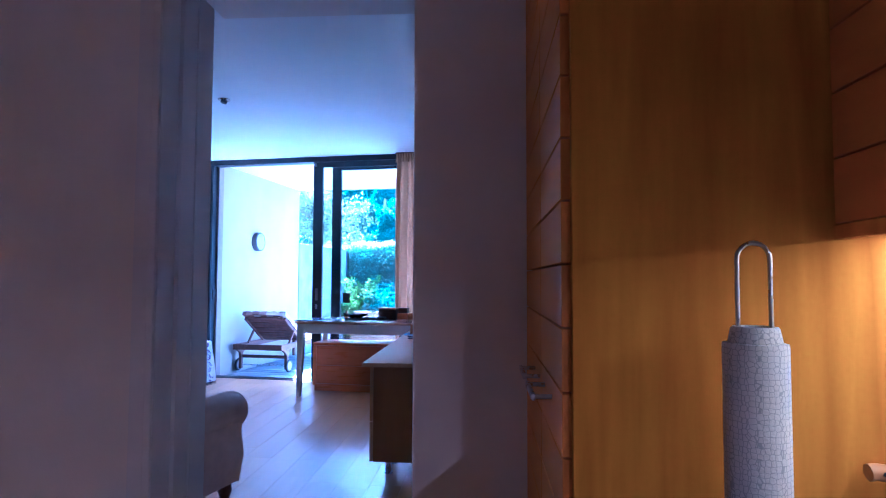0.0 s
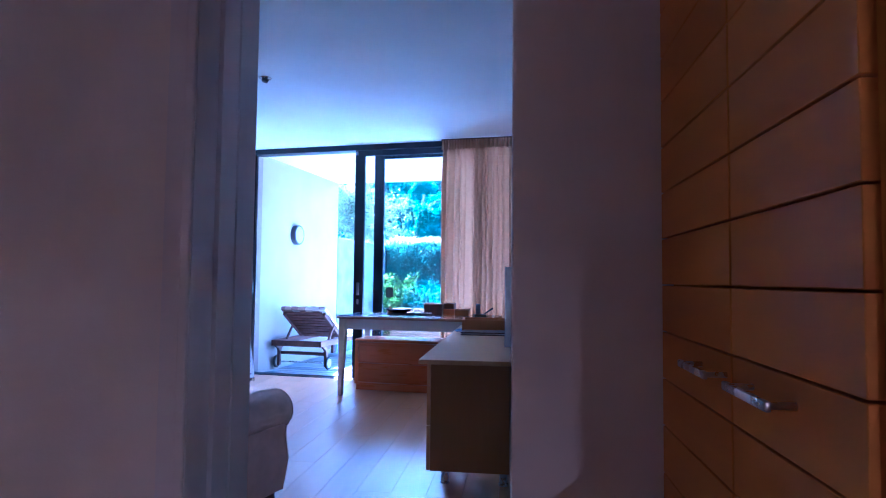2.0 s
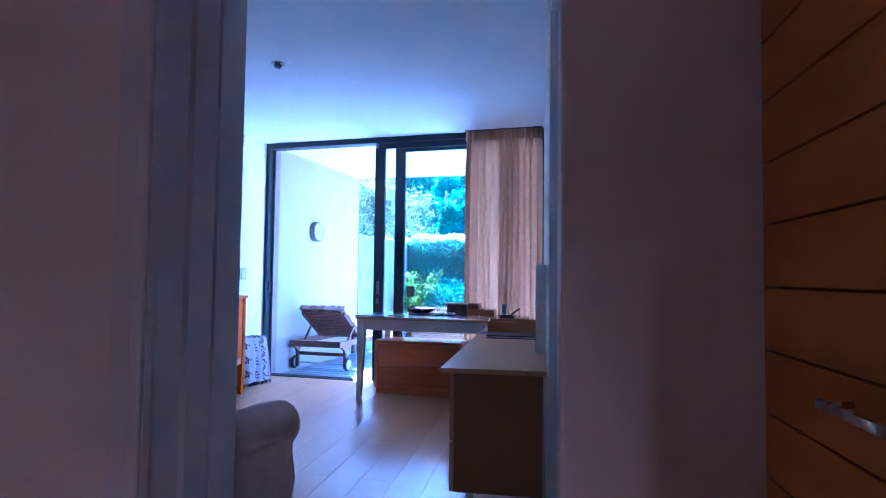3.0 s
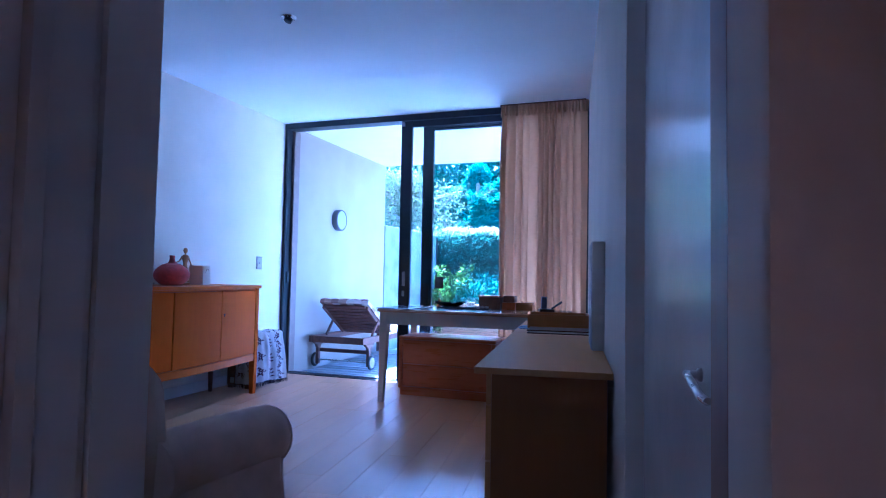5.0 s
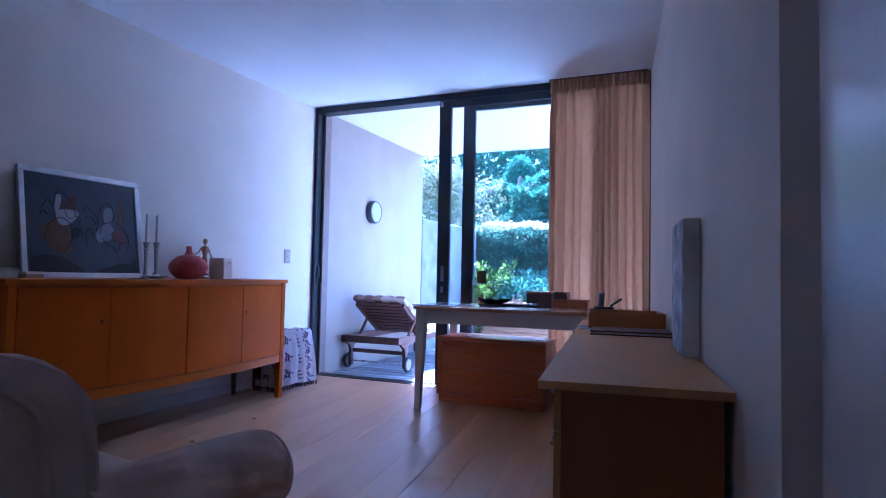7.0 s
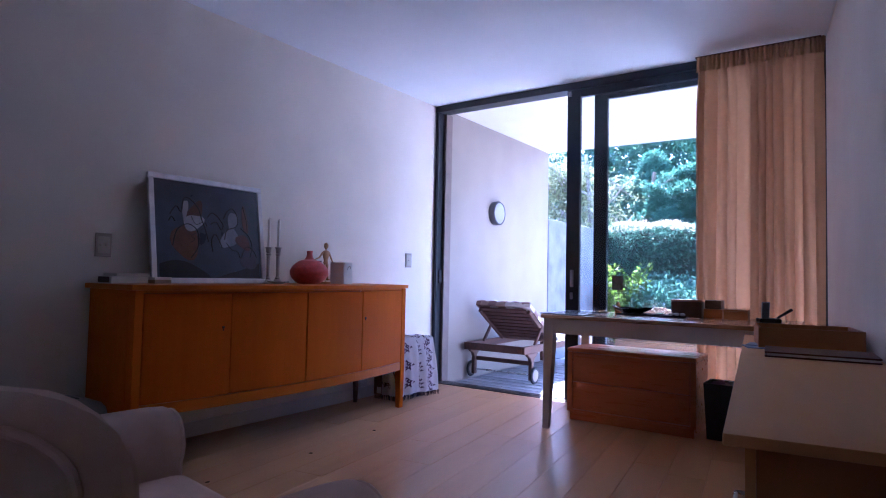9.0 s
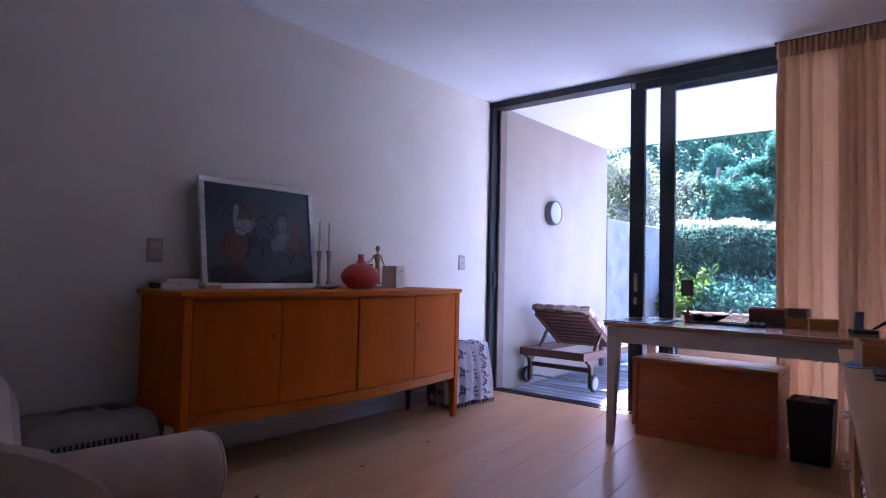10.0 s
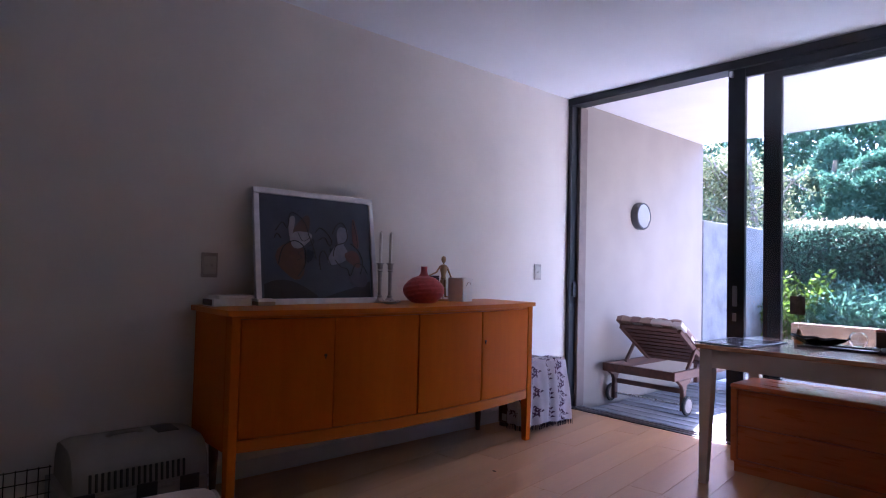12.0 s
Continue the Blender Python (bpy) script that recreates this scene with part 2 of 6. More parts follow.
# ---- materials ----
PAINT = mat("wall_paint", (0.82, 0.76, 0.675), 0.75, var=0.05, scale=2.5, bump=0.06, bump_scale=180)
CEILING = mat("ceiling_paint", (0.83, 0.87, 0.90), 0.85, var=0.03, scale=2.0, bump=0.03, bump_scale=150)
GLOSS_WHITE = mat("gloss_white_paint", (0.74, 0.72, 0.70), 0.22, var=0.04, scale=5, bump=0.03, bump_scale=40)
TRIM_WHITE = mat("trim_white_paint", (0.74, 0.72, 0.69), 0.35, var=0.05, scale=5, bump=0.03, bump_scale=60)
OAK = wood("oak_floor", (0.58, 0.315, 0.145), (0.49, 0.25, 0.108), 0.30, "y", 2.2, 5, rand=0.05, bump=0.10)
ALU = mat("charcoal_aluminium", (0.02, 0.024, 0.03), 0.4, metal=0.3, var=0.15, scale=20, bump=0.02)
GREY_ALU = mat("grey_aluminium", (0.30, 0.29, 0.30), 0.4, metal=0.6, var=0.1, scale=20, bump=0.02)
GLASS = pane_mat("window_glass")
TEAK_ORANGE = wood("honey_beech_veneer", (0.62, 0.165, 0.003), (0.55, 0.135, 0.001), 0.38, "y", 1.6, 2, bump=0.0, coat=0.0, spec=0.15)
TEAK_DOOR = wood("honey_beech_door_veneer", (0.65, 0.15, 0.0), (0.55, 0.115, 0.0), 0.45, "z", 1.6, 3, bump=0.0, coat=0.0, spec=0.04)
CHERRY = wood("cherry_chest_wood", (0.61, 0.19, 0.05), (0.48, 0.135, 0.034), 0.28, "x", 1.8, 5, bump=0.0, coat=0.2, spec=0.35)
TABLE_TOP = wood("waxed_pine_top", (0.52, 0.30, 0.16), (0.46, 0.255, 0.13), 0.24, "x", 2.0, 6, bump=0.02, coat=0.5)
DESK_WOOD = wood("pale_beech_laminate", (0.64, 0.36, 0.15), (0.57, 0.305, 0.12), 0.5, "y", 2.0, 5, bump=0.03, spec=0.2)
# desk unit sides: tan laminate with their shade darkened into the colour
DESK_SIDE_SHADED = wood("tan_laminate_shaded_side", (0.36, 0.155, 0.045), (0.32, 0.13, 0.036), 0.42, "z", 2.0, 5, bump=0.03)
DARK_WOOD = wood("dark_stained_wood", (0.14, 0.06, 0.03), (0.07, 0.03, 0.015), 0.4, "y", 3.0, 8)
TEAK = wood("weathered_teak", (0.12, 0.046, 0.026), (0.06, 0.024, 0.014), 0.55, "y", 3.0, 8, rand=0.1, bump=0.15)
KITCHEN_WOOD = wood("kitchen_oak_veneer", (0.60, 0.27, 0.0), (0.42, 0.165, 0.0), 0.6, "z", 2.4, 14, bump=0.03, coat=0.0, spec=0.02)
KITCHEN_DOOR = wood("kitchen_door_veneer", (0.74, 0.28, 0.016), (0.64, 0.225, 0.011), 0.45, "y", 1.8, 6, bump=0.03, rand=0.04, coat=0.0, spec=0.10)
STEEL = mat("brushed_steel", (0.55, 0.54, 0.53), 0.28, metal=1.0, var=0.1, scale=30, bump=0.03)
BLACK = mat("black_plastic", (0.02, 0.02, 0.022), 0.45, var=0.2, scale=20)
UPHOLSTERY = mat("cream_woven_upholstery", (0.72, 0.55, 0.46), 0.9, var=0.10, scale=14, bump=0.25, bump_scale=500)
CONCRETE = mat("grey_concrete", (0.25, 0.255, 0.265), 0.85, var=0.3, scale=4, bump=0.3, bump_scale=40)
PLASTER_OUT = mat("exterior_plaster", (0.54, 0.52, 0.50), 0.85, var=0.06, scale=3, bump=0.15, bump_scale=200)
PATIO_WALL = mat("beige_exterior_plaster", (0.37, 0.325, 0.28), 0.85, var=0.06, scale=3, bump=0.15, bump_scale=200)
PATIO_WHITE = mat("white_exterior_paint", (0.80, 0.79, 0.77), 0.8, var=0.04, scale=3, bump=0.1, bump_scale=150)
DECK = wood("grey_deck_board", (0.27, 0.275, 0.29), (0.155, 0.16, 0.17), 0.75, "x", 3.0, 8, rand=0.18, bump=0.3)
SOIL = mat("garden_soil", (0.10, 0.075, 0.05), 0.95, var=0.5, scale=6, bump=0.6, bump_scale=30)
PAVING = mat("pale_paving", (0.62, 0.60, 0.56), 0.85, var=0.2, scale=5, bump=0.2, bump_scale=60)

# ---- structure ----
def at_room(x, y, z=0.0):
    return ROOM @ Vector((x, y, z))


# floor slab under the boards, from the kitchen to the window
solid("floor", prism([(-0.9, 2.9), (-0.75, -1.6), (5.0, -1.6), (5.0, 7.70), (0.02, 8.10)], -0.25, -0.021, "z"), mat("subfloor", (0.08, 0.05, 0.03), 0.9), label="wide pale oak plank floor, satin oiled", category="floor", kind="structure")
solid("ceiling", prism([(-1.2, 2.0), (-1.0, -1.8), (5.0, -1.8), (5.0, 7.45), (3.3, 7.72), (0.0, 8.16), (-0.4, 8.2)], CEIL, CEIL + 0.2, "z"), CEILING, label="smooth white painted plaster ceiling", category="ceiling", kind="structure")
# left wall, set slightly out of square
solid("wall_left", box(-0.3, -6.2, -0.2, 0.0, 0.05, CEIL + 0.01), PAINT, ROOM, "off-white painted plaster wall behind the sideboard", "wall", kind="structure")
# wall between kitchen and room with a door opening
solid("wall_back", box(-1.0, 2.665, -0.2, 2.36, 3.037, CEIL + 0.01), PAINT, None, "off-white painted wall beside the doorway", "wall", kind="structure")
solid("lintel_wall", box(2.36, 2.665, 2.16, RIGHT, 3.037, CEIL + 0.01), PAINT, None, "painted wall above the doorway", "wall", kind="structure")
# right wall: pier by the kitchen, then a recess with a door, then the long wall
solid("wall_pier", box(RIGHT, 2.735, -0.2, 3.6, 2.86, CEIL + 0.01, 0.012), PAINT, None, "painted wall end with rounded plaster corner", "wall", kind="structure")
solid("wall_right", prism([(RIGHT, 3.925), (RIGHT, 8.2), (3.5, 8.2), (3.5, 3.925)], -0.2, CEIL + 0.01, "z"), PAINT, None, "off-white painted plaster wall above the desk", "wall", kind="structure")
solid("wall_over_door", box(RIGHT, 2.86, 2.12, 3.5, 3.925, CEIL + 0.01), PAINT, None, "painted wall above the side door", "wall", kind="structure")
solid("wall_behind_door", box(3.29, 2.86, -0.2, 3.5, 3.925, 2.12), PAINT, None, "plain wall behind the side door", "wall", kind="structure")
# kitchen shell
solid("wall_kitchen_right", box(4.15, -1.6, -0.2, 4.4, 2.86, CEIL + 0.01), PAINT, None, "painted kitchen wall behind the units", "wall", kind="structure")
solid("wall_kitchen_left", box(1.2, -1.6, -0.2, 1.4, 2.665, CEIL + 0.01), PAINT, None, "painted kitchen wall", "wall", kind="structure")
solid("wall_kitchen_rear", box(1.2, -1.8, -0.2, 4.4, -1.6, CEIL + 0.01), PAINT, None, "painted kitchen end wall", "wall", kind="structure")

# doorway lining on the side of the long wall
lining = thing("door_frame", Matrix.Identity(4), "white gloss painted timber door frame with a stop bead", "door frame", kind="structure")
part("architrave", box(2.335, 2.642, -0.02, 2.408, 2.664, 2.2, 0.005), TRIM_WHITE, lining)
part("bead", box(2.384, 2.629, -0.02, 2.4075, 2.6415, 2.2, 0.005), TRIM_WHITE, lining)
part("jamb", box(2.361, 2.6645, -0.02, 2.376, 2.80, 2.16, 0.002), TRIM_WHITE, lining)
part("door_stop", box(2.361, 2.802, -0.02, 2.388, 2.832, 2.16, 0.006), TRIM_WHITE, lining)
part("door_stop", box(2.361, 2.834, -0.02, 2.381, 2.902, 2.16, 0.003), TRIM_WHITE, lining)
part("jamb", box(2.361, 2.904, -0.02, 2.365, 2.928, 2.16, 0.001), TRIM_WHITE, lining)
part("jamb", box(2.361, 2.930, -0.02, 2.372, 3.04, 2.16, 0.003), TRIM_WHITE, lining)
part("head", box(2.41, 2.665, 2.10, RIGHT - 0.002, 3.03, 2.158, 0.004), TRIM_WHITE, lining)

# side door in its recess
door = thing("door_1", Matrix.Identity(4), "white gloss painted flush door, closed, in a recess", "door", kind="structure")
part("leaf", box(3.165, 2.94, 0.008, 3.205, 3.85, 2.08, 0.003), GLOSS_WHITE, door)
part("frame_post", prism([(3.127, 3.924), (3.200, 3.853), (3.288, 3.853), (3.288, 3.924)], -0.02, 2.118, "z"), TRIM_WHITE, door)
part("frame_post", box(3.128, 2.862, -0.02, 3.288, 2.936, 2.118, 0.004), wood("brown_door_edge", (0.28, 0.15, 0.085), (0.2, 0.10, 0.055), 0.45, "z"), door, "bare brown timber edge")
part("frame_head", box(3.128, 2.94, 2.085, 3.288, 3.85, 2.118, 0.003), TRIM_WHITE, door)
lever = lathe([(0.010, 0), (0.010, 0.003), (0.009, 0.005), (0.006, 0.007), (0.005, 0.020)], 20)
moved(lever, Matrix.Translation((3.165, 3.165, 0.892)) @ Matrix.Rotation(radians(-90), 4, "Y"))
tube([(3.149, 3.169, 0.892), (3.145, 3.165, 0.893), (3.143, 3.150, 0.892), (3.142, 3.125, 0.892), (3.142, 3.095, 0.886), (3.145, 3.070, 0.878), (3.149, 3.050, 0.876)], 0.0055, 10, bm=lever)
part("lever_handle", lever, STEEL, door, "satin steel curved lever handle")

# skirting board along the left wall
solid("baseboard", box(0.0, -5.1, 0.0, 0.014, -0.05, 0.09, 0.003), TRIM_WHITE, ROOM, "low white painted skirting board", "skirting", kind="structure")

# ---- sliding glass wall, in the skewed frame ----
win = thing("window_1", ROOM, "charcoal aluminium sliding glass door wall, one leaf slid open", "sliding door", kind="structure")
part("head_rail", box(0.0, 0.02, 2.555, 3.15, 0.16, CEIL, 0.003), ALU, win)
part("sill_track", box(0.0, 0.02, -0.02, 3.15, 0.17, 0.006, 0.002), ALU, win)
part("jamb_left", box(0.016, 0.02, 0.006, 0.043, 0.16, 2.555, 0.003), ALU, win)
part("jamb_strip", box(0.045, 0.10, 0.006, 0.076, 0.20, 2.55, 0.003), mat("bronze_grey_strip", (0.24, 0.19, 0.17), 0.45, metal=0.3, var=0.12, scale=12, bump=0.03), win, "bronze-grey aluminium jamb strip")
part("wall_stop", box(0.0, 0.03, 0.0, 0.015, 0.15, 2.555), ALU, win)
part("jamb_right", box(3.08, 0.02, 0.006, 3.15, 0.16, 2.555, 0.003), ALU, win)
for k in range(2):
    part("track_rib", box(0.09, 0.055 + 0.05 * k, 0.006, 3.07, 0.061 + 0.05 * k, 0.014), GREY_ALU, win)
leaf = part("sliding_leaf", box(1.335, 0.035, 0.016, 1.448, 0.075, 2.552, 0.003), ALU, win)
part("top_rail", box(1.449, 0.036, 2.49, 2.70, 0.074, 2.55, 0.003), ALU, leaf)
part("bottom_rail", box(1.449, 0.036, 0.016, 2.70, 0.074, 0.09, 0.003), ALU, leaf)
part("stile", box(2.702, 0.035, 0.016, 2.79, 0.075, 2.552, 0.003), ALU, leaf)
pull = box(1.375, 0.028, 0.93, 1.405, 0.0345, 1.07, 0.006)
part("pull_handle", pull, GREY_ALU, leaf, "recessed grey pull handle")
part("lock_cylinder", box(1.375, 0.029, 0.83, 1.40, 0.0345, 0.885, 0.006), GREY_ALU, leaf)
part("top_bracket", box(1.352, 0.008, 2.50, 1.375, 0.0345, 2.54, 0.004), STEEL, leaf)
g1 = part("pane", box(1.449, 0.052, 0.091, 2.701, 0.058, 2.489), GLASS, leaf, smooth=False)
fixed = part("fixed_leaf", box(1.545, 0.095, 0.016, 1.655, 0.135, 2.552, 0.003), ALU, win)
part("top_rail", box(1.656, 0.096, 2.46, 3.079, 0.134, 2.55, 0.003), ALU, fixed)
part("bottom_rail", box(1.656, 0.096, 0.016, 3.079, 0.134, 0.09, 0.003), ALU, fixed)
g2 = part("pane", box(1.656, 0.112, 0.091, 3.079, 0.118, 2.459), GLASS, fixed, smooth=False)
for g in (g1, g2):
    g.visible_shadow = False
part("latch_keep", box(0.0435, 0.05, 0.93, 0.058, 0.098, 1.05, 0.003), BLACK, win)

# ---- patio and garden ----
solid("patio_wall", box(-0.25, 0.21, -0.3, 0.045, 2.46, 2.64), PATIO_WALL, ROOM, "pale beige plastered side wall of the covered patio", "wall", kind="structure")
solid("patio_ceiling", box(-0.3, 0.165, 2.60, 4.7, 2.46, 2.85), PATIO_WHITE, ROOM, "white plastered underside of the patio roof slab", "ceiling", kind="structure")
solid("house_wall", box(3.155, 0.02, -0.3, 6.5, 0.2, 2.62), PLASTER_OUT, ROOM, "plastered outside wall beside the sliding door", "wall", kind="structure")
solid("garden_wall", box(-0.15, 2.462, -0.3, 0.06, 4.6, 1.755, 0.01), CONCRETE, ROOM, "weathered bluish grey concrete garden wall", "garden wall", kind="structure")
solid("ground", box(-400, 2.52, -0.6, 400, 600, -0.06), SOIL, ROOM, "dark garden soil", "ground", kind="structure", smooth=False)
solid("patio_slab", box(-0.2, 0.175, -0.4, 4.6, 2.5, -0.045), CONCRETE, ROOM, "concrete slab under the deck", "patio", kind="structure")
solid("pavement", box(0.12, 2.51, -0.2, 6.5, 3.5, -0.035, 0.01), PAVING, ROOM, "sunlit pale paving beyond the deck", "paving", kind="structure")

# ---- more materials ----
CREAM_CARD = mat("cream_card", (0.76, 0.72, 0.65), 0.7, var=0.06, scale=12, bump=0.0)
SILVER = mat("silver_metal", (0.55, 0.51, 0.48), 0.32, metal=1.0, var=0.15, scale=30, bump=0.0)
WAX = mat("white_candle_wax", (0.90, 0.86, 0.80), 0.4, var=0.03, scale=20, bump=0.0)
CORAL = mat("coral_glazed_rattan", (0.62, 0.11, 0.10), 0.45, var=0.18, scale=40, bump=0.1, bump_scale=90)
LIGHT_WOOD = wood("pale_maple", (0.52, 0.30, 0.14), (0.42, 0.22, 0.10), 0.4, "z", 8, 6)
TAN_BOX = wood("tan_box_wood", (0.50, 0.20, 0.055), (0.42, 0.16, 0.042), 0.4, "x", 3, 3)
PAINTED = mat("white_painted_wood", (0.70, 0.67, 0.62), 0.4, var=0.06, scale=8, bump=0.05)
PLASTIC = mat("ivory_plastic", (0.50, 0.46, 0.39), 0.4, var=0.05, scale=12, bump=0.0)
STEEL_PLATE = mat("satin_switch_plate", (0.42, 0.37, 0.32), 0.35, metal=0.4, var=0.05, scale=20, bump=0.0)
CARRIER = mat("grey_beige_carrier_plastic", (0.27, 0.245, 0.205), 0.55, var=0.08, scale=12, bump=0.08, bump_scale=200)
CANVAS_SIDE = mat("primed_canvas", (0.86, 0.83, 0.78), 0.8, var=0.06, scale=25, bump=0.15, bump_scale=300)
RUBBER = mat("black_rubber", (0.018, 0.018, 0.018), 0.7, var=0.2, scale=30)
HUB = mat("pale_wheel_hub", (0.28, 0.24, 0.215), 0.6, var=0.15, scale=20)
SLATE = mat("dark_slate_mat", (0.035, 0.035, 0.05), 0.3, var=0.3, scale=10, bump=0.06)
MAROON = mat("maroon_leather", (0.07, 0.022, 0.024), 0.4, var=0.2, scale=20, bump=0.1, bump_scale=200)
BLUE_PAPER = mat("pale_blue_paper", (0.18, 0.27, 0.45), 0.6, var=0.15, scale=20)


def patchwork_mat():
    """Quilted lounger fabric in cream and brown checks."""
    m = mat("patchwork_cushion_fabric", (0.5, 0.42, 0.36), 0.9, var=0.1, scale=20, bump=0.2, bump_scale=250)
    nt = m.node_tree
    b = nt.nodes["Principled BSDF"]
    co = nt.nodes.new("ShaderNodeTexCoord")
    mp = nt.nodes.new("ShaderNodeMapping")
    mp.inputs["Scale"].default_value = (11, 11, 11)
    nt.links.new(co.outputs["Object"], mp.inputs["Vector"])
    vo = nt.nodes.new("ShaderNodeTexVoronoi")
    vo.distance = "CHEBYCHEV"
    vo.inputs["Randomness"].default_value = 0.35
    vo.inputs["Scale"].default_value = 1.0
    nt.links.new(mp.outputs[0], vo.inputs["Vector"])
    ramp = nt.nodes.new("ShaderNodeValToRGB")
    ramp.color_ramp.interpolation = "CONSTANT"
    ramp.color_ramp.elements[0].color = (0.56, 0.50, 0.46, 1)
    ramp.color_ramp.elements[1].position = 0.45
    ramp.color_ramp.elements[1].color = (0.34, 0.23, 0.18, 1)
    e = ramp.color_ramp.elements.new(0.72)
    e.color = (0.22, 0.13, 0.11, 1)
    sep = nt.nodes.new("ShaderNodeSeparateColor")
    nt.links.new(vo.outputs["Color"], sep.inputs[0])
    nt.links.new(sep.outputs[0], ramp.inputs[0])
    nt.links.new(ramp.outputs[0], b.inputs["Base Color"])
    return m


def curtain_mat():
    m = mat("unlined_linen_curtain", (0.36, 0.205, 0.105), 0.9, var=0.08, scale=30, bump=0.2, bump_scale=400)
    nt = m.node_tree
    b = nt.nodes["Principled BSDF"]
    tr = nt.nodes.new("ShaderNodeBsdfTranslucent")
    tr.inputs["Color"].default_value = (0.80, 0.42, 0.21, 1)
    mx = nt.nodes.new("ShaderNodeMixShader")
    mx.inputs[0].default_value = 0.26
    nt.links.new(b.outputs[0], mx.inputs[1])
    nt.links.new(tr.outputs[0], mx.inputs[2])
    nt.links.new(mx.outputs[0], nt.nodes["Material Output"].inputs["Surface"])
    return m


CLOTH = mat("white_cotton_throw", (0.82, 0.77, 0.78), 0.9, var=0.06, scale=20, bump=0.2, bump_scale=350)
SPRIG = mat("purple_print", (0.085, 0.028, 0.075), 0.85, var=0.3, scale=60, bump=0.1, bump_scale=350)
PATCH, CURTAIN = patchwork_mat(), curtain_mat()


def R(x, y, z, turn=0.0):
    """A pose in the skewed frame of the room."""
    return ROOM @ pose(x, y, z, 0, 0, turn)


# ---- sideboard ----
SB_L = 1.045


def bow(s):
    return 0.452 + 0.105 * (1 - (s / SB_L) ** 2)


def bow_outline(s0, s1, off, thick, n=14):
    a = [(bow(s0 + (s1 - s0) * i / n) + off, s0 + (s1 - s0) * i / n) for i in range(n + 1)]
    b = [(x - thick, s) for x, s in reversed(a)]
    return a + b


def make_sideboard():
    sb = thing("sideboard", R(0.012, -2.02, 0), "long bow-fronted honey-coloured wooden sideboard with four doors", "sideboard")
    n = 24
    edge = [(bow(-SB_L + 2 * SB_L * i / n) + 0.018, (-SB_L + 2 * SB_L * i / n) * 1.017) for i in range(n + 1)]
    part("top", prism([(0.0, SB_L * 1.017)] + [(0.0, -SB_L * 1.017)] + edge, 0.898, 0.924, "z", bev=0.004), TEAK_ORANGE, sb)
    for k in (-1, 1):
        part("side_panel", box(0.02, k * (SB_L - 0.012) - 0.011, 0.285, 0.405, k * (SB_L - 0.012) + 0.011, 0.897, 0.002), TEAK_DOOR, sb)
        leg = prism([(0.405, 0.897), (0.462, 0.897), (0.462, 0.30), (0.456, 0.0), (0.418, 0.0), (0.405, 0.285)], k * (SB_L - 0.024) - 0.021, k * (SB_L - 0.024) + 0.021, "y", bev=0.003)
        part("front_leg", leg, TEAK_DOOR, sb)
        rear = bmesh.new()
        rod((0.06, k * (SB_L - 0.10), 0.0), (0.06, k * (SB_L - 0.10), 0.284), 0.016, 0.028, 10, bm=rear)
        part("rear_leg", rear, DARK_WOOD, sb, "dark tapered leg")
    part("back_panel", box(0.002, -SB_L + 0.03, 0.285, 0.018, SB_L - 0.03, 0.897), DARK_WOOD, sb)
    part("bottom_panel", prism([(0.02, SB_L - 0.046)] + [(0.02, -SB_L + 0.046)] + [(bow(s) - 0.024, s) for s in np.linspace(-SB_L + 0.046, SB_L - 0.046, 16)], 0.30, 0.318, "z"), DARK_WOOD, sb)
    inner = SB_L - 0.047
    part("bottom_rail", prism(bow_outline(-inner, inner, -0.004, 0.022, 24), 0.283, 0.340, "z", bev=0.002), TEAK_ORANGE, sb)
    part("top_rail", prism(bow_outline(-inner, inner, -0.008, 0.022, 24), 0.884, 0.897, "z"), TEAK_ORANGE, sb)
    cuts = [-inner, -0.545, -0.03, 0.485, inner]
    for i in range(4):
        a, b = cuts[i] + 0.003, cuts[i + 1] - 0.003
        d = part("door", prism(bow_outline(a, b, -0.002 if i != 1 else -0.006, 0.02, 10), 0.344, 0.881, "z", bev=0.002), TEAK_DOOR, sb)
        if i in (0, 3):
            s = b - 0.045 if i == 0 else a + 0.03
            k = rod((bow(s) - 0.006, s, 0.70), (bow(s) + 0.0035, s, 0.70), 0.008, 0.007, 14)
            join(k, box(bow(s) - 0.002, s - 0.002, 0.683, bow(s) + 0.003, s + 0.002, 0.70))
            part("keyhole", k, DARK_WOOD, d, "small dark brass keyhole plate")
    return sb


make_sideboard()
TOPZ = 0.9245


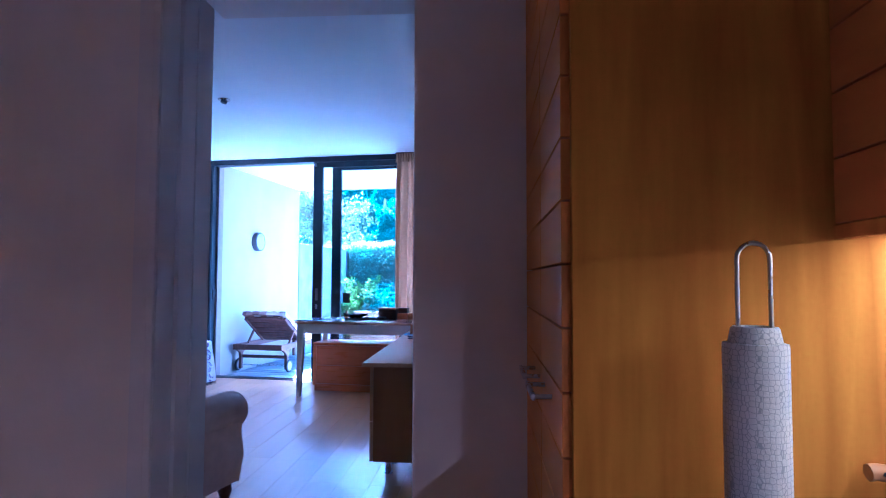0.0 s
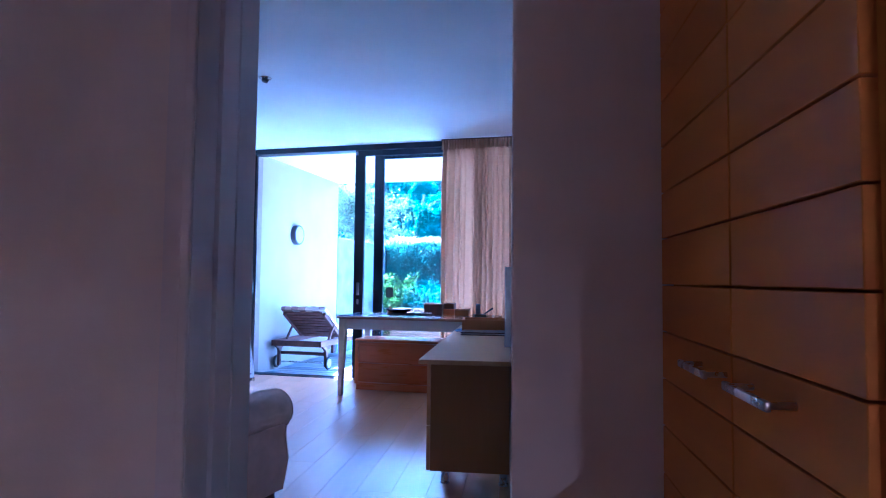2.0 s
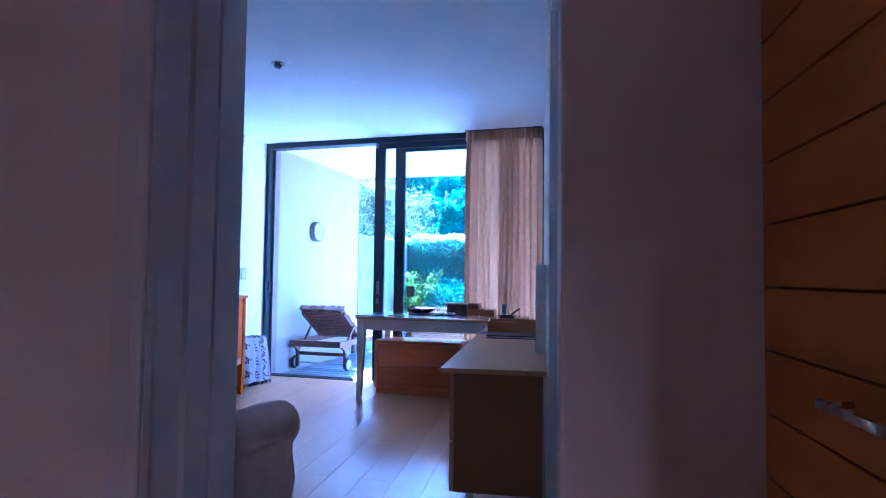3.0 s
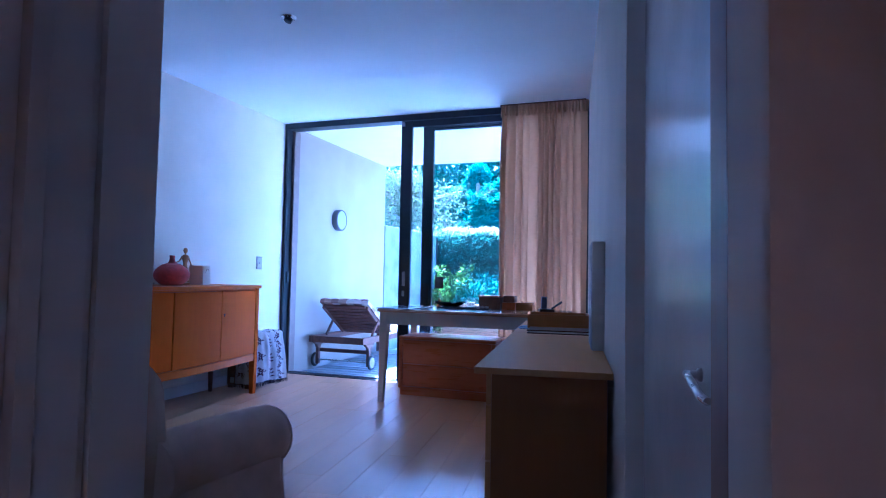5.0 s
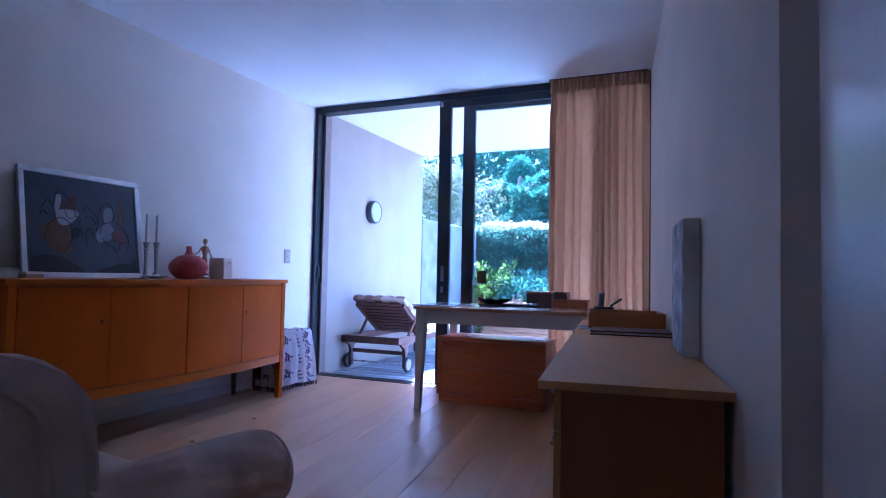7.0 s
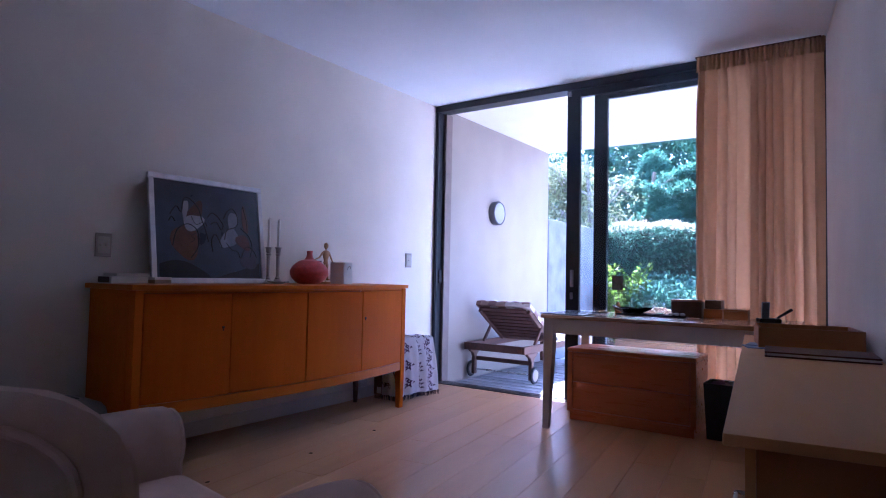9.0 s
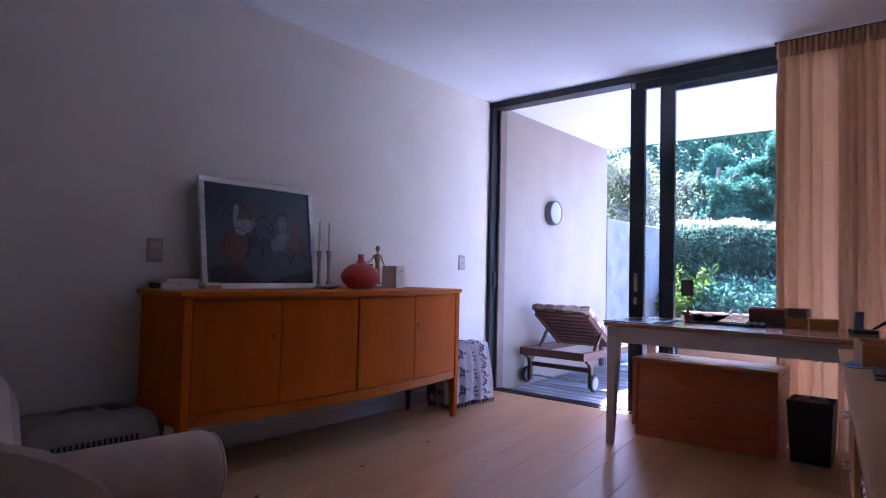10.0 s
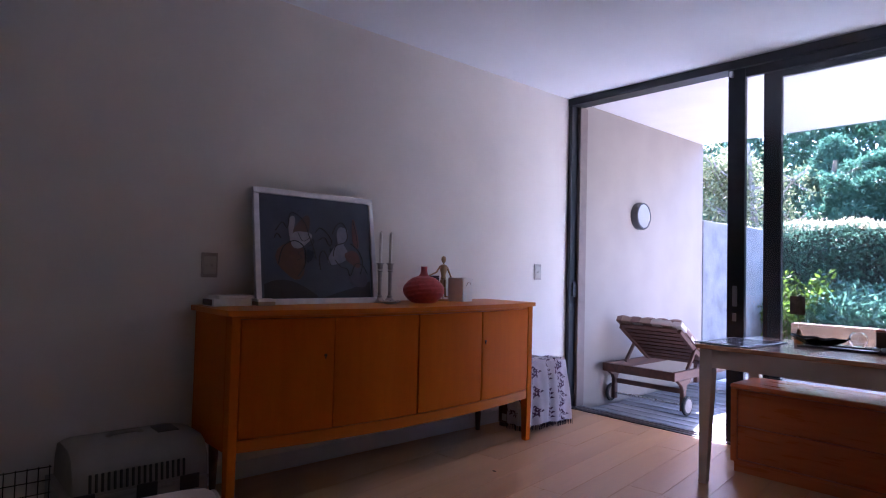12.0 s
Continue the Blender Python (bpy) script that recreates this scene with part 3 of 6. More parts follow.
def make_picture():
    w, h = 0.765, 0.63
    m = R(0.168, -2.425, TOPZ) @ Matrix.Rotation(radians(-8.5), 4, "Y")
    pic = thing("framed_picture", m, "silver-framed dark painting of rearing shapes, leaning on the wall", "picture")
    fr = bmesh.new()
    t = 0.032
    for (y0, y1, z0, z1) in ((-w / 2, w / 2, 0.0, t), (-w / 2, w / 2, h - t, h), (-w / 2, -w / 2 + t, t, h - t), (w / 2 - t, w / 2, t, h - t)):
        box(-0.024, y0, z0, 0.0, y1, z1, 0.005, bm=fr)
    part("frame", fr, mat("brushed_silver_frame", (0.66, 0.64, 0.66), 0.35, metal=0.75, var=0.15, scale=15, bump=0.08), pic)
    part("painting", box(-0.02, -w / 2 + t - 0.003, t - 0.003, -0.008, w / 2 - t + 0.003, h - t + 0.003), mat("slate_blue_paint", (0.048, 0.060, 0.085), 0.3, var=0.35, scale=5, bump=0.1, bump_scale=120), pic)
    part("backing", box(-0.027, -w / 2 + 0.01, 0.01, -0.0205, w / 2 - 0.01, h - 0.01), DARK_WOOD, pic)

    def blob(name, pts, level, color, label):
        b = prism([(y, z) for y, z in pts], -0.008, -0.008 + 0.0006 * level, "x")
        part(name, b, mat(name + "_paint", color, 0.35, var=0.25, scale=18, bump=0.1, bump_scale=150), pic, label, smooth=False)

    def oval(cy, cz, ry, rz, turn=0, n=18, wob=0.12):
        c, s = math.cos(radians(turn)), math.sin(radians(turn))
        out = []
        for i in range(n):
            a = 2 * math.pi * i / n
            k = 1 + wob * math.sin(3 * a + cy * 40)
            u, v = ry * math.cos(a) * k, rz * math.sin(a) * k
            out.append((cy + u * c - v * s, cz + u * s + v * c))
        return out

    black = (0.012, 0.011, 0.016)
    hill = [(-0.335, 0.035)] + [(-0.335 + 0.31 * i / 8, 0.05 + 0.085 * math.sin(math.pi * (0.25 + 0.75 * i / 8))) for i in range(9)] + [(-0.02, 0.035)]
    blob("dark_hill", hill, 1, black, "dark painted hill")
    blob("dark_hill", [(0.02, 0.035), (0.10, 0.06), (0.20, 0.085), (0.335, 0.13), (0.335, 0.035)], 1, black, "dark painted hill")
    blob("brown_shape", oval(-0.17, 0.245, 0.085, 0.105, 15), 2, (0.11, 0.042, 0.02), "brown painted body shape")
    blob("brown_shape", oval(-0.10, 0.425, 0.04, 0.075, -35), 2, (0.07, 0.028, 0.015), "brown painted neck shape")
    blob("pale_shape", oval(-0.115, 0.36, 0.07, 0.045, 20), 3, (0.36, 0.34, 0.37), "pale painted shape")
    blob("pale_shape", oval(-0.165, 0.435, 0.018, 0.06, -10), 3, (0.34, 0.32, 0.35), "pale painted shape")
    blob("grey_shape", oval(0.125, 0.28, 0.075, 0.05, 40), 2, (0.22, 0.23, 0.29), "grey painted body shape")
    blob("grey_shape", oval(0.155, 0.39, 0.035, 0.06, -15), 2, (0.22, 0.23, 0.29), "grey painted neck shape")
    blob("red_shape", oval(0.225, 0.26, 0.06, 0.04, -40), 3, (0.10, 0.03, 0.03), "dull red painted shape")
    blob("red_shape", oval(0.245, 0.40, 0.02, 0.09, 5), 3, (0.12, 0.045, 0.04), "dull red painted shape")
    blob("dark_shape", oval(0.255, 0.16, 0.06, 0.075, 10), 2, (0.06, 0.055, 0.08), "dark painted shape")

    def stroke(pts, r=0.007):
        pts = [pts[0]] + pts + [pts[-1]]
        fine = []
        for a, b, c, d in zip(pts, pts[1:], pts[2:], pts[3:]):
            for i in range(5):
                t_ = i / 5
                k = (-0.5 * t_ + t_ ** 2 - 0.5 * t_ ** 3, 1 - 2.5 * t_ ** 2 + 1.5 * t_ ** 3, 0.5 * t_ + 2 * t_ ** 2 - 1.5 * t_ ** 3, -0.5 * t_ ** 2 + 0.5 * t_ ** 3)
                fine.append(tuple(k[0] * a[j] + k[1] * b[j] + k[2] * c[j] + k[3] * d[j] for j in (0, 1)))
        pts = fine + [pts[-1]]
        part("painted_line", tube([(-0.0076, y, z) for y, z in pts], r * 0.5, 6), mat("ink_line", (0.01, 0.01, 0.014), 0.5), pic, "black painted outline")

    stroke([(-0.02, 0.40), (0.01, 0.43), (0.05, 0.41), (0.085, 0.36), (0.07, 0.33), (0.04, 0.375), (0.0, 0.36)])
    stroke([(0.07, 0.22), (0.03, 0.30), (0.0, 0.26), (0.005, 0.19)])
    stroke([(0.09, 0.40), (0.12, 0.45), (0.16, 0.47), (0.19, 0.42), (0.18, 0.36), (0.11, 0.33), (0.09, 0.27)])
    stroke([(-0.26, 0.40), (-0.22, 0.45), (-0.19, 0.42), (-0.17, 0.50), (-0.13, 0.50), (-0.08, 0.45), (-0.06, 0.38), (-0.04, 0.33), (-0.02, 0.25)])
    stroke([(-0.25, 0.22), (-0.22, 0.31), (-0.15, 0.35), (-0.09, 0.31), (-0.09, 0.22), (-0.14, 0.15)])
    stroke([(-0.27, 0.36), (-0.25, 0.385), (-0.23, 0.36)], 0.008)
    stroke([(0.21, 0.35), (0.24, 0.33), (0.27, 0.30), (0.29, 0.24), (0.27, 0.17)], 0.006)
    stroke([(0.235, 0.49), (0.245, 0.45), (0.255, 0.40), (0.26, 0.33)], 0.006)
    stroke([(0.10, 0.25), (0.14, 0.21), (0.18, 0.20), (0.20, 0.16), (0.24, 0.23), (0.29, 0.22), (0.32, 0.17)], 0.006)
    stroke([(-0.13, 0.40), (-0.10, 0.35), (-0.05, 0.37), (-0.03, 0.345), (-0.07, 0.32)], 0.005)
    stroke([(-0.10, 0.30), (-0.13, 0.28), (-0.11, 0.26), (-0.14, 0.24)], 0.004)
    return pic


make_picture()


def make_candlestick(m, label):
    st = thing("candlestick", m, label, "candlestick", "pair of candlesticks on the sideboard")
    part("foot", lathe([(0.046, 0), (0.047, 0.004), (0.040, 0.009), (0.028, 0.016), (0.016, 0.030)], 28), SILVER, st)
    stem = bmesh.new()
    prof = [(0.012, 0.030), (0.017, 0.038), (0.010, 0.046)]
    for i in range(25):
        z = 0.05 + 0.125 * i / 24
        prof.append((0.0092 + 0.0008 * math.sin(i * 1.6) + 0.003 * i / 24, z))
    prof += [(0.010, 0.182), (0.019, 0.190), (0.011, 0.198)]
    lathe(prof, 20, bm=stem)
    part("stem", stem, SILVER, st, "turned twisted stem")
    part("cup", lathe([(0.011, 0.198), (0.016, 0.205), (0.017, 0.228), (0.024, 0.233), (0.024, 0.236), (0.011, 0.236)], 24), SILVER, st)
    return st


stick = make_candlestick(R(0.16, -2.03, TOPZ), "tall polished silver candlestick with a turned stem")
copy_thing(stick, R(0.20, -1.985, TOPZ))
for x, y, h in ((0.16, -2.03, 0.185), (0.20, -1.985, 0.180)):
    c = thing("candle", R(x, y, TOPZ + 0.2362), "slim white dinner candle standing in a candlestick", "candle", "pair of candles")
    part("wax", lathe([(0.0095, 0), (0.0095, h - 0.015), (0.007, h - 0.004), (0.003, h)], 16), WAX, c)
    part("wick", rod((0, 0, h - 0.001), (0.0005, 0, h + 0.008), 0.0008, seg=5), BLACK, c)
dish = thing("small_dish", R(0.30, -2.06, TOPZ), "small scalloped silver dish on the sideboard", "dish")
pr = [(0.02, 0.0), (0.035, 0.003), (0.055, 0.010), (0.062, 0.016), (0.060, 0.016), (0.052, 0.011), (0.033, 0.005), (0.001, 0.004)]
part("bowl", lathe(pr, 28), SILVER, dish)
for i in range(8):
    a = i * math.pi / 4
    bead = bmesh.new()
    bmesh.ops.create_icosphere(bead, subdivisions=2, radius=0.006)
    moved(bead, Matrix.Translation((0.061 * math.cos(a), 0.061 * math.sin(a), 0.016)))
    part("rim_bead", bead, SILVER, dish)

vase = thing("vase", R(0.285, -1.79, TOPZ), "squat coral red ribbed vase with a narrow neck", "vase")
pv = [(0.055, 0.0)]
for i in range(60):
    u = i / 59
    z = 0.004 + 0.150 * u
    r = 0.127 * math.sin(math.pi * (0.16 + 0.70 * u)) ** 0.75
    pv.append((r + 0.0016 * math.sin(i * 2.1), z))
pv += [(0.032, 0.165), (0.022, 0.180), (0.0185, 0.20), (0.020, 0.222), (0.017, 0.222), (0.014, 0.20), (0.012, 0.16)]
part("body", lathe(pv, 48), CORAL, vase)

# jointed wooden artist's figure, one plain mesh
fig = bmesh.new()
rod((0, 0, 0), (0, 0, 0.012), 0.04, 0.04, 24, bm=fig)
rod((0, 0, 0.012), (0, 0, 0.15), 0.003, seg=8, bm=fig)
for y in (-0.014, 0.014):
    rod((0, y * 1.6, 0.035), (0, y, 0.085), 0.007, 0.009, 10, bm=fig)
    rod((0, y, 0.088), (0, y, 0.14), 0.009, 0.011, 10, bm=fig)
    box(-0.008, y * 1.6 - 0.007, 0.024, 0.022, y * 1.6 + 0.007, 0.034, 0.003, bm=fig)
join(fig, moved(lathe([(0.014, 0.14), (0.022, 0.150), (0.016, 0.165), (0.020, 0.18), (0.031, 0.215), (0.024, 0.236), (0.006, 0.242), (0.006, 0.252)], 16), Matrix.Diagonal((0.7, 1, 1, 1))))
join(fig, moved(lathe([(0.006, 0.250), (0.015, 0.262), (0.017, 0.276), (0.012, 0.290), (0.003, 0.296)], 14), Matrix.Identity(4)))
for k, elbow, hand in ((-1, (0.0, -0.062, 0.188), (0.0, -0.115, 0.168)), (1, (0.0, 0.055, 0.182), (0.005, 0.078, 0.132))):
    rod((0, k * 0.030, 0.226), elbow, 0.007, 0.0055, 10, bm=fig)
    rod(elbow, hand, 0.0055, 0.004, 10, bm=fig)
    s = bmesh.new()
    bmesh.ops.create_icosphere(s, subdivisions=2, radius=0.007)
    join(fig, moved(s, Matrix.Translation(hand)))
solid("artist_figure", fig, LIGHT_WOOD, R(0.14, -1.50, TOPZ), "small jointed pale wooden artist's figure, arms spread", "figurine")

lant = thing("tealight_box", R(0.20, -1.40, TOPZ, 12), "white square ceramic box with a twig motif", "box")
part("front", box(0.06, -0.065, 0, 0.066, 0.045, 0.155, 0.002), CREAM_CARD, lant)
part("side", box(-0.05, 0.047, 0, 0.058, 0.053, 0.155, 0.002), CREAM_CARD, lant)
part("side", box(-0.05, -0.065, 0, 0.058, -0.059, 0.155, 0.002), CREAM_CARD, lant)
part("rear", box(-0.056, -0.065, 0, -0.0505, 0.053, 0.155, 0.002), CREAM_CARD, lant)
part("twig_motif", tube([(0.0668, -0.03, 0.10), (0.067, -0.01, 0.125), (0.067, 0.01, 0.128), (0.0668, 0.022, 0.112)], 0.0016, 6), mat("brown_twig", (0.22, 0.13, 0.07), 0.7), lant, "thin brown twig drawing")
part("clip", box(0.035, 0.0535, 0.125, 0.058, 0.058, 0.15, 0.002), BLACK, lant, "small black clip")
dk = thing("picture_card", R(0.10, -1.585, TOPZ, 4), "small dark red picture card standing behind the vase", "card")
part("card", box(-0.004, -0.075, 0, 0.004, 0.085, 0.165, 0.002), MAROON, dk)

bx = thing("storage_box", R(0.135, -2.945, TOPZ, 3), "flat cream cardboard box with a dark end", "box")
part("base", box(-0.06, -0.10, 0, 0.06, 0.10, 0.036, 0.003), CREAM_CARD, bx)
part("lid", box(-0.063, -0.075, 0.0365, 0.063, 0.103, 0.052, 0.003), CREAM_CARD, bx)
part("end_band", box(-0.058, -0.104, 0.004, 0.045, -0.101, 0.034, 0.001), mat("brown_label", (0.14, 0.10, 0.08), 0.6), bx, "brown end label")
b2 = thing("storage_box", R(0.175, -2.775, TOPZ, -4), "small tan cardboard box beside the cream one", "box")
part("base", box(-0.05, -0.045, 0, 0.05, 0.045, 0.020, 0.002), mat("tan_card", (0.40, 0.30, 0.19), 0.7, var=0.1), b2)
part("lid", box(-0.052, -0.047, 0.0205, 0.052, 0.047, 0.034, 0.002), CREAM_CARD, b2)


# ---- wall switches ----
def make_switch(m, label, buttons):
    sw = thing("light_switch", m, label, "light switch")
    part("plate", box(0.0005, -0.042, -0.063, 0.009, 0.042, 0.063, 0.003), STEEL_PLATE, sw)
    part("insert", box(0.0092, -0.032, -0.045, 0.012, 0.032, 0.045, 0.002), PLASTIC, sw)
    for y in buttons:
        part("button", moved(lathe([(0.009, 0.0), (0.009, 0.004), (0.006, 0.006)], 16), Matrix.Translation((0.012, y, 0.0)) @ Matrix.Rotation(radians(90), 4, "Y")), PLASTIC, sw)
    return sw


make_switch(R(0, -2.995, 1.125), "double bronze-toned light switch plate on the wall", (-0.014, 0.014))
make_switch(R(0, -0.36, 1.13), "single light switch plate near the sliding door", (0.0,))
so = thing("wall_socket", R(0, -0.93, 0.13), "small white power socket low on the wall", "socket")
part("plate", box(0.0145, -0.04, -0.035, 0.024, 0.04, 0.035, 0.003), TRIM_WHITE, so)
part("socket_face", box(0.0242, -0.025, -0.022, 0.027, 0.025, 0.022, 0.002), TRIM_WHITE, so)


# ---- chest with a printed throw ----
ch = thing("blanket_chest", R(0.25, -0.68, 0), "dark-stained wooden chest standing beside the sideboard", "chest")
part("body", box(-0.17, -0.19, 0.03, 0.075, 0.19, 0.46, 0.004), DARK_WOOD, ch)
part("paper_label", box(-0.135, -0.1915, 0.045, -0.09, -0.1902, 0.095), CREAM_CARD, ch, "small white paper label")
part("lid", box(-0.18, -0.20, 0.462, 0.085, 0.20, 0.485, 0.005), DARK_WOOD, ch)
for x in (-0.14, 0.045):
    for y in (-0.16, 0.16):
        part("foot", box(x - 0.025, y - 0.025, 0, x + 0.025, y + 0.025, 0.029, 0.003), DARK_WOOD, ch)


def throw_fn(u, v):
    # u runs from the wall side over the top and down the front; v along the chest
    L1, L2 = 0.145, 0.44
    d = u * (L1 + L2)
    y = -0.215 + 0.46 * v
    wave = 0.010 * math.sin(v * 17 + u * 3) + 0.006 * math.sin(v * 31 + 1.0)
    if d < L1:
        return (-0.05 + d, y, 0.492 + 0.003 * math.sin(9 * v + 5 * u))
    k = d - L1
    flare = 0.05 * math.sin(min(1.0, k / L2 * 1.4) * math.pi / 2) * (1 - 0.4 * v) + wave * min(1, k / 0.12)
    return (0.100 + flare, y + 0.05 * (k / L2) * (v - 0.3), 0.488 - k + 0.01 * math.sin(v * 5))


thr = thing("throw", R(0.25, -0.68, 0), "white cotton throw printed with purple sprigs, dark fringed hem", "throw")
tb = sheet(throw_fn, 40, 36)
bmesh.ops.solidify(tb, geom=tb.faces[:], thickness=0.004)
part("cloth", tb, CLOTH, thr)


def side_fn(u, v):
    # the end that hangs toward the sideboard
    x = -0.05 + 0.15 * u
    k = 0.44 * v
    return (x + 0.03 * u * v, -0.215 - 0.006 - 0.012 * v * math.sin(u * 14) - 0.01 * v, 0.488 - k)


tb = sheet(side_fn, 30, 26)
bmesh.ops.solidify(tb, geom=tb.faces[:], thickness=0.004)
part("hanging_end", tb, CLOTH, thr)


def print_sprigs(fn, lu, lv, spots, out):
    """Printed twigs with pointed leaves that follow a cloth surface fn(u, v) of lu by lv metres."""
    b = bmesh.new()

    def at(p, q):
        u, v = min(0.99, max(0.01, p / lu)), min(0.99, max(0.01, q / lv))
        return Vector(fn(u, v)) + Vector(out(u))

    def leaf(p, q, ang, L, wd):
        c, s_ = math.cos(ang), math.sin(ang)
        loop = []
        for k, h in ((0.0, 0.0), (0.25, 0.7), (0.55, 1.0), (0.8, 0.6), (1.0, 0.0), (0.8, -0.45), (0.55, -0.75), (0.25, -0.5)):
            x, y = k * L, h * wd / 2 + 0.18 * L * math.sin(math.pi * k)
            loop.append(b.verts.new(at(p + x * c - y * s_, q + x * s_ + y * c)))
        b.faces.new(loop)

    for p, q, ang, size in spots:
        turn_ = 0.0
        for i in range(4):
            step = size / 4
            a_ = ang + turn_
            n_p, n_q = p + step * math.cos(a_), q + step * math.sin(a_)
            leaf(p, q, a_, step * 1.15, 0.0035)
            if i:
                leaf(p, q, a_ + 0.8, size * (0.42 - 0.04 * i), size * 0.15)
                leaf(p + step * 0.4, q, a_ - 1.0, size * (0.36 - 0.04 * i), size * 0.13)
            p, q = n_p, n_q
            turn_ += 0.34
        leaf(p, q, ang + turn_, size * 0.34, size * 0.14)
    return b


fs = [(0.03 + 0.135 * i + 0.05 * (j % 2), 0.03 + 0.095 * j, 0.4 + 2.1 * ((i * 3 + j * 2) % 3), 0.115) for i in range(5) for j in range(5)]
tagged(part("print", print_sprigs(throw_fn, 0.585, 0.46, fs, lambda u: (0.004, 0, 0.006) if u < 0.25 else (0.006, 0, 0.002)), SPRIG, thr, smooth=False), "dark purple printed sprigs", kind="stuff")
fs = [(0.03 + 0.075 * j, 0.05 + 0.125 * i + 0.05 * j, 0.7 + 1.9 * ((i + 2 * j) % 3), 0.095) for i in range(3) for j in range(2)]
tagged(part("print", print_sprigs(side_fn, 0.16, 0.44, fs, lambda u: (0, -0.006, 0)), SPRIG, thr, smooth=False), "dark purple printed sprigs", kind="stuff")
FRINGE = mat("dark_fringe", (0.03, 0.018, 0.03), 0.9)
fr = bmesh.new()
for i in range(44):
    v = i / 43
    x, y, z = throw_fn(1.0, v)
    rod((x, y, z + 0.004), (x + 0.003 * math.sin(i * 5), y + 0.004 * math.sin(i * 3), z - 0.032), 0.0035, 0.0022, 5, bm=fr)
part("fringe", fr, FRINGE, thr, "dark knotted fringe")
fr = bmesh.new()
for i in range(16):
    x, y, z = side_fn(i / 15, 1.0)
    rod((x, y, z + 0.004), (x, y - 0.003, z - 0.032), 0.0035, 0.0022, 5, bm=fr)
part("fringe", fr, FRINGE, thr, "dark knotted fringe")


# ---- white-legged table ----
def make_table():
    x0, x1, y0, y1 = 1.553, 3.03, -0.885, -0.12
    tab = thing("table", R((x0 + x1) / 2, (y0 + y1) / 2, 0), "rectangular table with waxed wooden top and white painted tapered legs", "table")
    hx, hy = (x1 - x0) / 2, (y1 - y0) / 2
    part("tabletop", box(-hx, -hy, 0.731, hx, hy, 0.756, 0.005, 3), TABLE_TOP, tab)
    for a, b, c, d in ((-hx + 0.07, -hy + 0.022, hx - 0.07, -hy + 0.042), (-hx + 0.07, hy - 0.042, hx - 0.07, hy - 0.022), (-hx + 0.022, -hy + 0.07, -hx + 0.042, hy - 0.07), (hx - 0.042, -hy + 0.07, hx - 0.022, hy - 0.07)):
        part("apron", box(a, b, 0.632, c, d, 0.7305, 0.002), PAINTED, tab)
    for sx in (-1, 1):
        for sy in (-1, 1):
            leg = bmesh.new()
            cx, cy = sx * (hx - 0.05), sy * (hy - 0.05)
            w = [(0.0, 0.019), (0.02, 0.021), (0.60, 0.0335), (0.7305, 0.0335)]
            rings = []
            for z, h in w:
                ox, oy = sx * (0.0335 - h), sy * (0.0335 - h)
                rings.append([leg.verts.new((cx + ox + p * h, cy + oy + q * h, z)) for p, q in ((-1, -1), (1, -1), (1, 1), (-1, 1))])
            for r0, r1 in zip(rings, rings[1:]):
                for i in range(4):
                    leg.faces.new((r0[i], r0[(i + 1) % 4], r1[(i + 1) % 4], r1[i]))
            leg.faces.new(rings[0][::-1])
            leg.faces.new(rings[-1])
            bmesh.ops.bevel(leg, geom=[e for e in leg.edges if abs((e.verts[0].co - e.verts[1].co).z) > 0.05], offset=0.003, segments=2, affect="EDGES")
            part("leg", leg, PAINTED, tab)
    return tab


make_table()
TZ = 0.7565

# chest of drawers used as a bench
def make_chest():
    x0, x1, y0, y1 = 1.598, 2.462, -0.525, -0.165
    c = thing("drawer_chest", R((x0 + x1) / 2, (y0 + y1) / 2, 0), "low glossy cherry wood chest with two wide drawers", "chest")
    hx, hy = (x1 - x0) / 2, (y1 - y0) / 2
    part("plinth", box(-hx + 0.015, -hy + 0.015, 0, hx - 0.015, hy - 0.01, 0.06, 0.003), CHERRY, c)
    part("carcass", prism([(-hx, 0.0605), (-hx, 0.478), (-hx + 0.035, 0.478), (-hx + 0.035, 0.075), (hx - 0.035, 0.075), (hx - 0.035, 0.478), (hx, 0.478), (hx, 0.0605)], -hy, hy - 0.012, "y", bev=0.003), CHERRY, c)
    part("back_panel", box(-hx, hy - 0.0115, 0.0605, hx, hy, 0.478), CHERRY, c)
    part("top", box(-hx - 0.004, -hy - 0.004, 0.4785, hx + 0.004, hy + 0.004, 0.508, 0.012, 4), CHERRY, c)
    part("drawer", box(-hx + 0.038, -hy + 0.006, 0.2715, hx - 0.038, hy - 0.03, 0.475, 0.003), CHERRY, c)
    part("drawer", box(-hx + 0.038, -hy + 0.007, 0.079, hx - 0.038, hy - 0.03, 0.268, 0.003), CHERRY, c)
    return c


make_chest()

# black waste bin with rubbish
bn = thing("waste_bin", R(2.61, -0.36, 0), "black square waste bin filled with paper and a bag", "bin")
bb = bmesh.new()
lo, hi_ = 0.098, 0.115
pts = []
rr_ = [[bb.verts.new((p * h, q * h, z)) for p, q in ((-1, -1), (1, -1), (1, 1), (-1, 1))] for h, z in ((lo, 0.0), (hi_, 0.352), (hi_ - 0.006, 0.352), (lo - 0.004, 0.01))]
bb.faces.new(rr_[0][::-1])
for a, b in zip(rr_, rr_[1:]):
    for i in range(4):
        bb.faces.new((a[i], a[(i + 1) % 4], b[(i + 1) % 4], b[i]))
bb.faces.new(rr_[-1])
part("bucket", bb, BLACK, bn)


